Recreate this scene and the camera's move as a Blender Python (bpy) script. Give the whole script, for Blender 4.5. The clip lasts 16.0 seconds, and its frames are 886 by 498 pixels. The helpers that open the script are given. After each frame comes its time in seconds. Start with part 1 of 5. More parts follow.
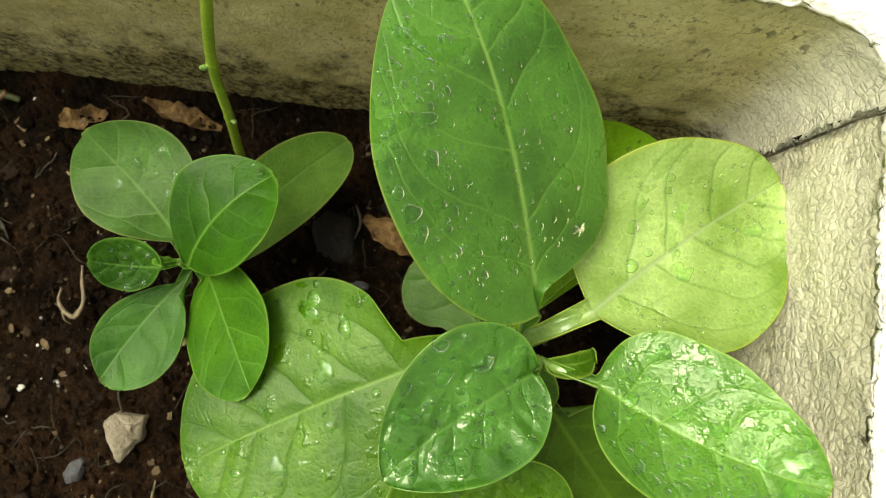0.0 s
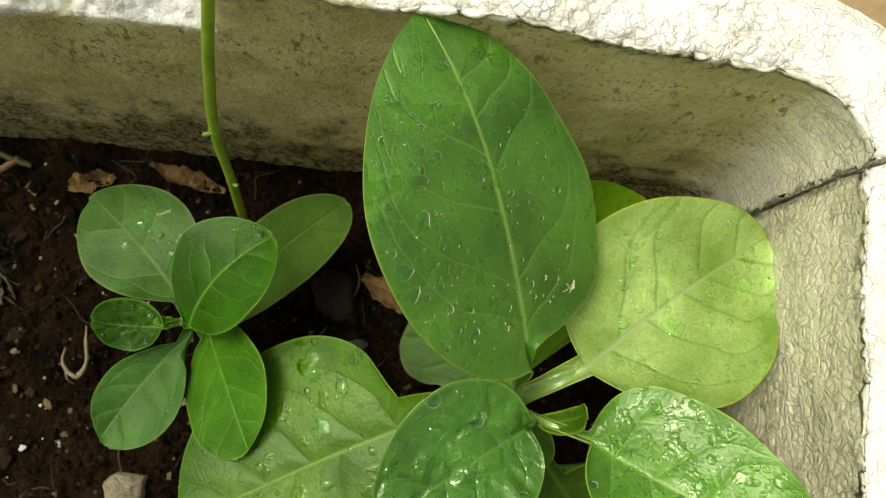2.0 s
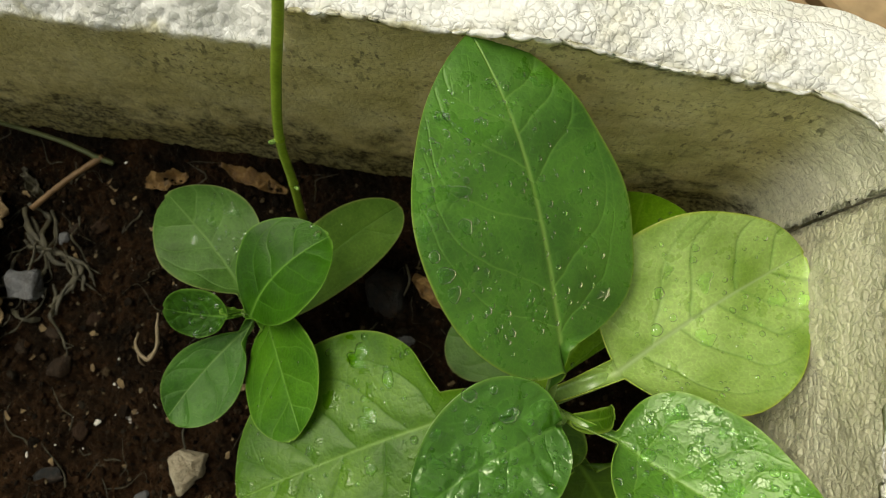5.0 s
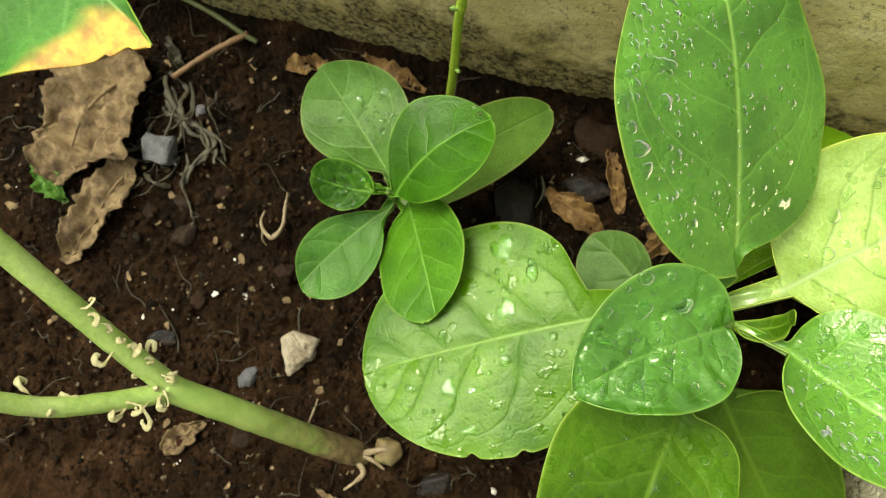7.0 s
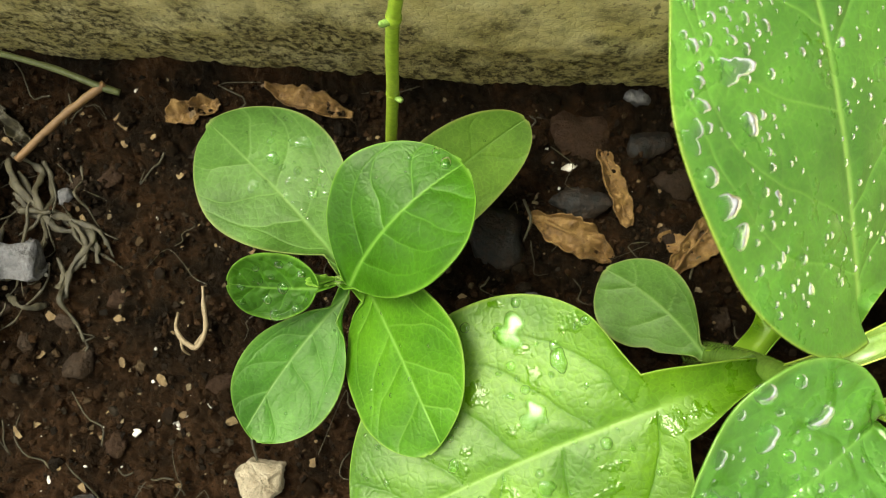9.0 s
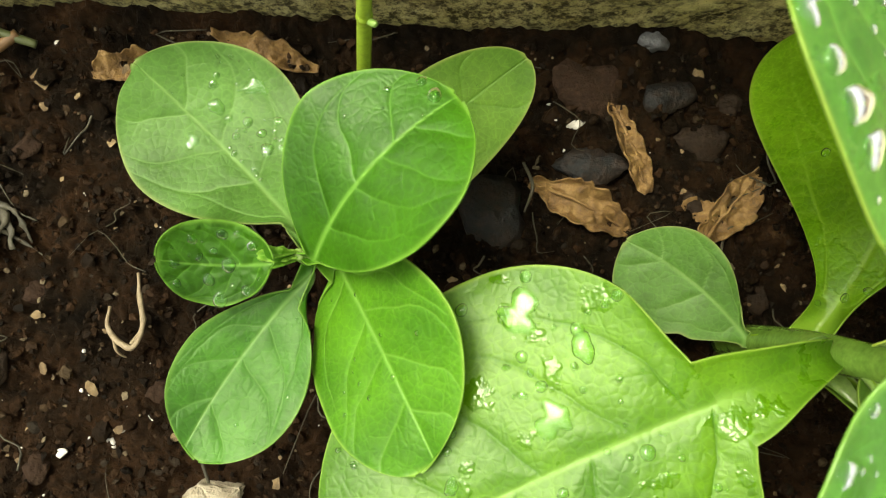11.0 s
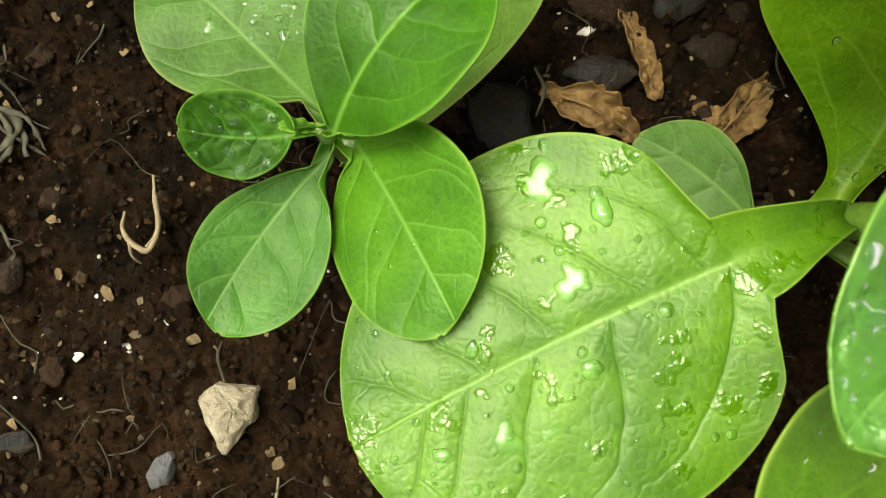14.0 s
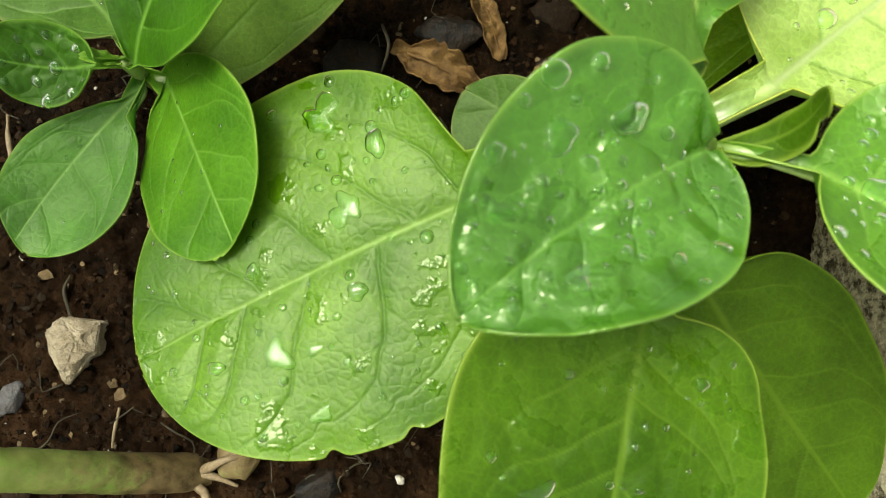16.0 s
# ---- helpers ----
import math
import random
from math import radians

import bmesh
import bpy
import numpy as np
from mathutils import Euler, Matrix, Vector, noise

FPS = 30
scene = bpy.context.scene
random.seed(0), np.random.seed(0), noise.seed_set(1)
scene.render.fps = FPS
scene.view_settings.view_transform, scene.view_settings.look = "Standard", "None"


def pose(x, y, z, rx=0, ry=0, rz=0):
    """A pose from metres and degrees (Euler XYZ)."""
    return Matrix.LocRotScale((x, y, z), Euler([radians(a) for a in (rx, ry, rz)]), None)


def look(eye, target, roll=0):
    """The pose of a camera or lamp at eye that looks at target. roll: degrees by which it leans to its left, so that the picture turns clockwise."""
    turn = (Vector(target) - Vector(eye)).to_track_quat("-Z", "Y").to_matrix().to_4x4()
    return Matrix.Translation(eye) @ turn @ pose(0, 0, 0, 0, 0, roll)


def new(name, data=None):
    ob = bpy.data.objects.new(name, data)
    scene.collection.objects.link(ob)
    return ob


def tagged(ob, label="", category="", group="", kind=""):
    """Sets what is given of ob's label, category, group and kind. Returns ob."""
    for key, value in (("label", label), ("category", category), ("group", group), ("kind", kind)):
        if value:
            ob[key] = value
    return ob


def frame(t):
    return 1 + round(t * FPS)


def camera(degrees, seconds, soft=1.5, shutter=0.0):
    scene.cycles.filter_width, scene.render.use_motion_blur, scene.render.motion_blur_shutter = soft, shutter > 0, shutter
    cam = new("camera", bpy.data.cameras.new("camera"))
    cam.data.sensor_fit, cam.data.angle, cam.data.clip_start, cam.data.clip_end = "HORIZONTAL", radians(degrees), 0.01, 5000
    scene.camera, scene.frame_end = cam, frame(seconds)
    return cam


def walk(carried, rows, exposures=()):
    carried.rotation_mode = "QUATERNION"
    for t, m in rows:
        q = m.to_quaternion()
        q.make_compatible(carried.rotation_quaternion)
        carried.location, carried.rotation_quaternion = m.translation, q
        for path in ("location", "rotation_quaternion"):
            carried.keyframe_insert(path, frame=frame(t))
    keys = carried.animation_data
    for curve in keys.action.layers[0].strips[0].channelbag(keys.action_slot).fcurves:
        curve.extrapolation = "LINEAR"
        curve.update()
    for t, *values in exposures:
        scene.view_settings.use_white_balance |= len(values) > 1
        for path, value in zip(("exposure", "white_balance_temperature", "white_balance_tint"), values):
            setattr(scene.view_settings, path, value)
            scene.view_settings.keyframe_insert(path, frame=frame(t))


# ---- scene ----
cam = camera(61.2, 16.0, soft=1.0)
cam.data.dof.use_dof, cam.data.dof.focus_distance, cam.data.dof.aperture_fstop = True, 0.22, 28.0
METRES, EYE, TILT, LEAN, TURN = 0.42, 0.354, -84.66, -1.82, 6.01
ROWS = [
    (0.0, 0.0, 0.0, 0.0, 0.0, 0.0, -0.0),
    (0.5, 0.0028, 0.002, -0.0045, 0.29, 0.32, 0.02),
    (1.0, -0.0062, 0.0008, -0.003, -2.31, 1.57, -1.62),
    (1.5, 0.0052, -0.0062, -0.0022, 0.57, 4.75, -0.33),
    (2.0, 0.0109, -0.0155, 0.0, 0.56, 4.42, 0.43),
    (2.5, 0.0242, -0.0106, 0.0145, -0.52, 4.27, 2.3),
    (3.0, 0.0427, -0.0154, 0.011, 0.06, 5.49, 0.34),
    (3.5, 0.0412, -0.0437, 0.008, 1.28, 5.07, -0.84),
    (6.0, 0.0137, -0.0609, -0.024, 6.24, 4.12, -4.23),
    (6.5, -0.0074, -0.0587, -0.0633, 6.92, 3.53, -8.08),
    (7.0, -0.0691, -0.042, -0.091, 7.97, 2.43, -9.37),
    (7.5, -0.0355, -0.0663, -0.0539, 7.2, 1.89, -2.97),
    (8.0, -0.0857, -0.0044, -0.013, 6.9, 1.52, -1.56),
    (8.5, -0.1138, 0.0745, -0.0136, 5.26, 0.95, -0.04),
    (9.0, -0.1284, 0.1479, 0.0118, 3.66, -0.42, 2.28),
    (11.5, -0.1462, 0.2605, -0.016, 1.89, 0.5, 3.4),
    (12.0, -0.149, 0.2559, -0.0158, 1.99, 1.36, 2.9),
    (12.5, -0.1422, 0.2481, -0.0251, 1.55, 1.08, 3.34),
    (13.0, -0.1412, 0.2418, -0.0438, 1.34, -0.42, 4.16),
    (13.5, -0.1563, 0.2546, -0.0887, 0.48, -0.04, 3.36),
    (14.0, -0.1609, 0.253, -0.0808, 1.56, -0.62, 3.65),
    (14.5, -0.1306, 0.256, -0.0732, 1.3, -1.36, 4.17),
    (15.0, -0.1116, 0.2621, -0.0876, 1.29, -1.72, 3.83),
    (15.5, -0.0787, 0.2499, -0.1074, 1.37, -1.13, 2.88),
    (16.0, -0.0386, 0.2302, -0.1247, 1.38, -0.9, 1.89),
]
walk(cam, [(t, pose(0, 0, EYE, TILT, LEAN, TURN) @ pose(METRES * x, METRES * y, METRES * z, 90 + pitch, roll, yaw)) for t, x, y, z, yaw, pitch, roll in ROWS],
     [(0.0, 0.54, 7000, 3.0), (1.0, 0.47, 7000, 3.0), (2.0, 0.10, 7000, 3.0), (3.5, -0.20, 7000, 3.0), (6.0, -0.19, 7000, 3.0), (6.5, -0.22, 7000, 3.0), (7.0, 0.98, 7000, 3.0), (8.0, 0.82, 7000, 3.0), (9.0, 1.33, 7000, 3.0), (12.5, 1.43, 7000, 3.0), (14.0, 1.23, 7000, 3.0), (14.5, 1.02, 7000, 3.0), (15.5, 0.82, 7000, 3.0), (16.0, 0.87, 7000, 3.0)])

# ---------------------------------------------------------------- light
world = bpy.data.worlds.new("sky")
scene.world = world
world.use_nodes = True
wn = world.node_tree
sky = wn.nodes.new("ShaderNodeTexSky")
sky.sky_type = "NISHITA"
sky.sun_disc = False
sky.sun_elevation = radians(66)
sky.sun_rotation = radians(-68)
sky.air_density, sky.dust_density, sky.ozone_density = 1.0, 6.0, 1.0
bg = wn.nodes["Background"]
bg.inputs["Strength"].default_value = 0.15
haze = wn.nodes.new("ShaderNodeHueSaturation")
haze.inputs["Saturation"].default_value = 0.12
wn.links.new(sky.outputs[0], haze.inputs["Color"])
wn.links.new(haze.outputs[0], bg.inputs[0])
sun = new("sun", bpy.data.lights.new("sun", "SUN"))
sun.data.energy, sun.data.angle = 1.55, radians(23)
sun.data.color = (1.0, 0.95, 0.84)
sun.matrix_world = look((0, 0, 1), (0.40, -0.16, 0.0))

# ---------------------------------------------------------------- small numeric tools
def hash3(i, j, k, seed):
    v = np.sin(i * 127.1 + j * 311.7 + k * 74.7 + seed * 53.3) * 43758.5453
    return v - np.floor(v)


def vnoise(p, scale, seed=0.0):
    """Smooth value noise in -1..1 at points p (n, 3), scale in cells per metre."""
    q = np.asarray(p) * scale
    c = np.floor(q)
    f = q - c
    f = f * f * (3 - 2 * f)
    out = 0
    for a in (0, 1):
        for b in (0, 1):
            for d in (0, 1):
                w = np.abs(1 - a - f[:, 0]) * np.abs(1 - b - f[:, 1]) * np.abs(1 - d - f[:, 2])
                out = out + w * hash3(c[:, 0] + a, c[:, 1] + b, c[:, 2] + d, seed)
    return out * 2 - 1


def fbm(p, scale, octaves=4, seed=0.0, gain=0.5):
    out, amp = 0, 1.0
    for o in range(octaves):
        out = out + amp * vnoise(p, scale * 2 ** o, seed + o * 3.1)
        amp *= gain
    return out


def cells(p, size, seed=0.0):
    """Distances to the nearest and second nearest of jittered seeds, in cell sizes, and a random number per cell."""
    q = np.asarray(p) / size
    c = np.floor(q)
    d1, d2, rid = np.full(len(q), 9.0), np.full(len(q), 9.0), np.zeros(len(q))
    for a in (-1, 0, 1):
        for b in (-1, 0, 1):
            for d in (-1, 0, 1):
                i, j, m = c[:, 0] + a, c[:, 1] + b, c[:, 2] + d
                s = np.stack([i + hash3(i, j, m, seed), j + hash3(i, j, m, seed + 1), m + hash3(i, j, m, seed + 2)], 1)
                r = np.sqrt(((s - q) ** 2).sum(1))
                near = r < d1
                d2 = np.where(near, d1, np.minimum(d2, r))
                rid = np.where(near, hash3(i, j, m, seed + 5), rid)
                d1 = np.where(near, r, d1)
    return d1, d2, rid


def smooth(x, lo, hi):
    t = np.clip((x - lo) / (hi - lo), 0, 1)
    return t * t * (3 - 2 * t)


# ---------------------------------------------------------------- mesh tools
def mesh_object(name, verts, faces, material, parent=None, label="", attrs=None, flat=False):
    me = bpy.data.meshes.new(name)
    me.from_pydata([tuple(v) for v in verts], [], [tuple(f) for f in faces])
    if attrs:
        for key, val in attrs.items():
            me.attributes.new(key, "FLOAT", "POINT").data.foreach_set("value", np.asarray(val, np.float32))
    me.polygons.foreach_set("use_smooth", np.full(len(me.polygons), not flat))
    me.materials.append(material)
    me.update()
    ob = new(name, me)
    if parent is not None:
        ob.parent = parent
    if label:
        ob["label"] = label
    return ob


def grid_faces(n, m, close=False):
    """Quads of a grid of n rows by m columns, numbered row by row."""
    i, j = np.meshgrid(np.arange(n - 1), np.arange(m if close else m - 1), indexing="ij")
    j2 = (j + 1) % m
    return np.stack([i * m + j, (i + 1) * m + j, (i + 1) * m + j2, i * m + j2], -1).reshape(-1, 4)


def spline(points, n):
    """Catmull-Rom through points, n samples; works on any number of columns."""
    p = np.asarray(points, float)
    p = np.vstack([2 * p[0] - p[1], p, 2 * p[-1] - p[-2]])
    t = np.linspace(0, len(p) - 3, n)
    i = np.minimum(t.astype(int), len(p) - 4)
    f = (t - i)[:, None]
    a, b, c, d = p[i], p[i + 1], p[i + 2], p[i + 3]
    return 0.5 * (2 * b + (c - a) * f + (2 * a - 5 * b + 4 * c - d) * f ** 2 + (3 * b - 3 * c + d - a) * f ** 3)


def tube_mesh(points, radii, n=24, ring=12, flat=1.0, rough=0.0, seed=0.0, groove=0.0):
    """A tapered tube through points; flat < 1 presses it from above, groove dents its upper side."""
    c = spline(points, n)
    r = spline(np.asarray(radii, float)[:, None], n)[:, 0]
    t = np.gradient(c, axis=0)
    t /= np.linalg.norm(t, axis=1)[:, None] + 1e-12
    up = np.array([0.0, 0.0, 1.0])
    side = np.cross(t, up)
    if np.abs(t[:, 2]).mean() > 0.75:
        side = np.cross(t, [0.3, 0.95, 0.0])
    bad = np.linalg.norm(side, axis=1) < 0.1
    side[bad] = np.cross(t[bad], [0.3, 0.95, 0.0])
    side /= np.linalg.norm(side, axis=1)[:, None]
    nor = np.cross(side, t)
    a = np.linspace(0, 2 * np.pi, ring, endpoint=False)
    ca, sa = np.cos(a), np.sin(a)
    fl = spline(np.asarray(flat, float)[:, None], n) if np.ndim(flat) else np.full((n, 1), flat)
    h = sa[None, :] * fl - groove * np.exp(-((a - np.pi / 2) / 0.6) ** 2)[None, :]
    v = c[:, None] + r[:, None, None] * (side[:, None] * ca[None, :, None] + nor[:, None] * h[:, :, None])
    v = v.reshape(-1, 3)
    if rough:
        v = v + (v - np.repeat(c, ring, 0)) / (np.repeat(r, ring)[:, None] + 1e-9) * (rough * fbm(v, 350, 3, seed))[:, None]
    f = [tuple(q) for q in grid_faces(n, ring, True)]
    f += [tuple(range(ring)), tuple(reversed(range((n - 1) * ring, n * ring)))]
    return v, f


def tube(name, points, radii, material, parent=None, label="", **kw):
    v, f = tube_mesh(points, radii, **kw)
    return mesh_object(name, v, f, material, parent, label)


def join(parts):
    vs, fs, k = [], [], 0
    for v, f in parts:
        vs.append(np.asarray(v))
        fs += [tuple(int(i) + k for i in q) for q in f]
        k += len(v)
    return np.vstack(vs), fs


def ico(sub):
    bm = bmesh.new()
    bmesh.ops.create_icosphere(bm, subdivisions=sub, radius=1)
    v = np.array([x.co[:] for x in bm.verts])
    f = np.array([[x.index for x in q.verts] for q in bm.faces])
    bm.free()
    return v, f


ICO1, ICO2, ICO3 = ico(1), ico(2), ico(3)


def turn(rx, ry, rz):
    return np.array(Euler((rx, ry, rz)).to_matrix())


# ---------------------------------------------------------------- materials
def material(name):
    m = bpy.data.materials.new(name)
    m.use_nodes = True
    return m, m.node_tree.nodes, m.node_tree.links, m.node_tree.nodes["Principled BSDF"]


def tex_noise(n, l, scale, detail=6.0, rough=0.6):
    co = n.new("ShaderNodeTexCoord")
    t = n.new("ShaderNodeTexNoise")
    t.inputs["Scale"].default_value, t.inputs["Detail"].default_value, t.inputs["Roughness"].default_value = scale, detail, rough
    l.new(co.outputs["Object"], t.inputs["Vector"])
    return t.outputs["Fac"]


def ramp(n, l, src, stops):
    r = n.new("ShaderNodeValToRGB")
    el = r.color_ramp.elements
    while len(el) < len(stops):
        el.new(0.5)
    for e, (pos, col) in zip(el, stops):
        e.position = pos
        e.color = (*col, 1) if len(col) == 3 else (col[0], col[0], col[0], 1)
    l.new(src, r.inputs["Fac"])
    return r.outputs["Color"]


def mixcol(n, l, fac, a, b, mode="MIX"):
    m = n.new("ShaderNodeMix")
    m.data_type, m.blend_type = "RGBA", mode
    for sock, val in ((m.inputs["Factor"], fac), (m.inputs[6], a), (m.inputs[7], b)):
        if isinstance(val, (int, float)):
            sock.default_value = val
        elif isinstance(val, tuple):
            sock.default_value = (*val, 1)
        else:
            l.new(val, sock)
    return m.outputs[2]


def math_node(n, l, op, a, b=0.0):
    m = n.new("ShaderNodeMath")
    m.operation = op
    m.use_clamp = op in ("MULTIPLY", "ADD", "SUBTRACT")
    for sock, val in ((m.inputs[0], a), (m.inputs[1], b)):
        if isinstance(val, (int, float)):
            sock.default_value = val
        else:
            l.new(val, sock)
    return m.outputs[0]


def attr(n, key):
    a = n.new("ShaderNodeAttribute")
    a.attribute_name = key
    return a.outputs["Fac"]


def bump(n, l, b, height, strength, distance):
    x = n.new("ShaderNodeBump")
    x.inputs["Strength"].default_value, x.inputs["Distance"].default_value = strength, distance
    l.new(height, x.inputs["Height"])
    l.new(x.outputs["Normal"], b.inputs["Normal"])


def leaf_material(name, deep, light, vein, margin, gloss=0.3, thin=0.3, wet=0.5, rib=None, old=None, spec=0.28):
    """A living leaf: mottled blade with pale sheen patches painted in, paler veins and margin, light coming through;
    where a film of water lies it is darker and sharper in gloss.
    """
    m, n, l, b = material(name)
    # mottle stretched both ways: the pale blotches stand in for sheen
    dark, pale = tuple(0.82 * c for c in deep), tuple(1.12 * c for c in light)
    mott = ramp(n, l, tex_noise(n, l, 42, 4, 0.55), [(0.34, dark), (0.66, pale)])
    fine = ramp(n, l, tex_noise(n, l, 900, 3), [(0.3, (0.86,)), (0.7, (1.06,))])
    col = mixcol(n, l, 1.0, mott, fine, "MULTIPLY")
    net = n.new("ShaderNodeTexVoronoi")
    net.feature = "DISTANCE_TO_EDGE"
    net.inputs["Scale"].default_value = 430
    l.new(n.new("ShaderNodeTexCoord").outputs["Object"], net.inputs["Vector"])
    areole = ramp(n, l, net.outputs["Distance"], [(0.0, (0.0,)), (0.25, (1.0,))])
    col = mixcol(n, l, 1.0, col, ramp(n, l, net.outputs["Distance"], [(0.0, (1.12,)), (0.10, (0.97,))]), "MULTIPLY")
    col = mixcol(n, l, math_node(n, l, "MULTIPLY", attr(n, "vein"), 0.6), col, vein)
    col = mixcol(n, l, math_node(n, l, "MULTIPLY", attr(n, "rib"), 0.75), col, rib or vein)
    col = mixcol(n, l, math_node(n, l, "MULTIPLY", attr(n, "margin"), 0.75), col, margin)
    edge = 0.70 - 0.17 * wet
    film = ramp(n, l, tex_noise(n, l, 84, 4, 0.55), [(edge, (0.0,)), (edge + 0.012, (1.0,))])
    brim = ramp(n, l, tex_noise(n, l, 84, 4, 0.55), [(edge - 0.004, (0.0,)), (edge + 0.05, (1.0,))])
    if wet:
        col = mixcol(n, l, math_node(n, l, "MULTIPLY", film, 0.55), col, mixcol(n, l, 1.0, col, (0.62, 0.74, 0.45), "MULTIPLY"))
    if old:
        brown = ramp(n, l, tex_noise(n, l, 160, 6), [(0.4, old), (0.62, (0.40, 0.22, 0.06))])
        col = mixcol(n, l, attr(n, "aged"), col, brown)
    l.new(col, b.inputs["Base Color"])
    rough = n.new("ShaderNodeMix")
    rough.inputs[2].default_value, rough.inputs[3].default_value = gloss, (0.07 if wet else gloss)
    l.new(film, rough.inputs[0])
    l.new(rough.outputs[0], b.inputs["Roughness"])
    b.inputs["Specular IOR Level"].default_value = spec
    b.inputs["Specular Tint"].default_value = (0.92, 1.0, 0.74, 1)
    swell = math_node(n, l, "MULTIPLY", tex_noise(n, l, 120, 2), 0.30)
    grain = math_node(n, l, "MULTIPLY", tex_noise(n, l, 1300, 3), 0.035)
    grain = math_node(n, l, "ADD", grain, math_node(n, l, "MULTIPLY", areole, 0.045))
    relief = math_node(n, l, "SUBTRACT", math_node(n, l, "ADD", swell, grain), math_node(n, l, "MULTIPLY", attr(n, "vein"), 0.06))
    if wet:
        relief = math_node(n, l, "ADD", relief, math_node(n, l, "MULTIPLY", brim, 0.16))
    bump(n, l, b, relief, 0.5, 0.0022)
    tr = n.new("ShaderNodeBsdfTranslucent")
    glow = mixcol(n, l, 1.0, col, (1.0, 1.15, 0.35), "MULTIPLY")
    l.new(glow, tr.inputs["Color"])
    mx = n.new("ShaderNodeMixShader")
    mx.inputs[0].default_value = thin
    l.new(b.outputs[0], mx.inputs[1])
    l.new(tr.outputs[0], mx.inputs[2])
    l.new(mx.outputs[0], n["Material Output"].inputs["Surface"])
    return m


def plain_material(name, stops, scale, rough=0.6, relief=0.3, depth=0.0006, fine=0.0, spec=0.5, dust=0.0):
    """Colours spread by noise over the surface, with fine relief; dust: how much soil sticks to it."""
    m, n, l, b = material(name)
    col = ramp(n, l, tex_noise(n, l, scale, 7, 0.65), stops)
    f2 = ramp(n, l, tex_noise(n, l, scale * 7, 3), [(0.25, (0.75,)), (0.75, (1.15,))])
    col = mixcol(n, l, 1.0, col, f2, "MULTIPLY")
    if dust:
        cake = ramp(n, l, tex_noise(n, l, 140, 8, 0.72), [(0.42, (0.0,)), (0.58, (dust,))])
        col = mixcol(n, l, cake, col, ramp(n, l, tex_noise(n, l, 500, 4), [(0.3, (0.006, 0.0035, 0.0016)), (0.75, (0.030, 0.017, 0.008))]))
    l.new(col, b.inputs["Base Color"])
    b.inputs["Roughness"].default_value = rough
    b.inputs["Specular IOR Level"].default_value = spec
    bump(n, l, b, tex_noise(n, l, fine or scale * 5, 5), relief, depth)
    return m


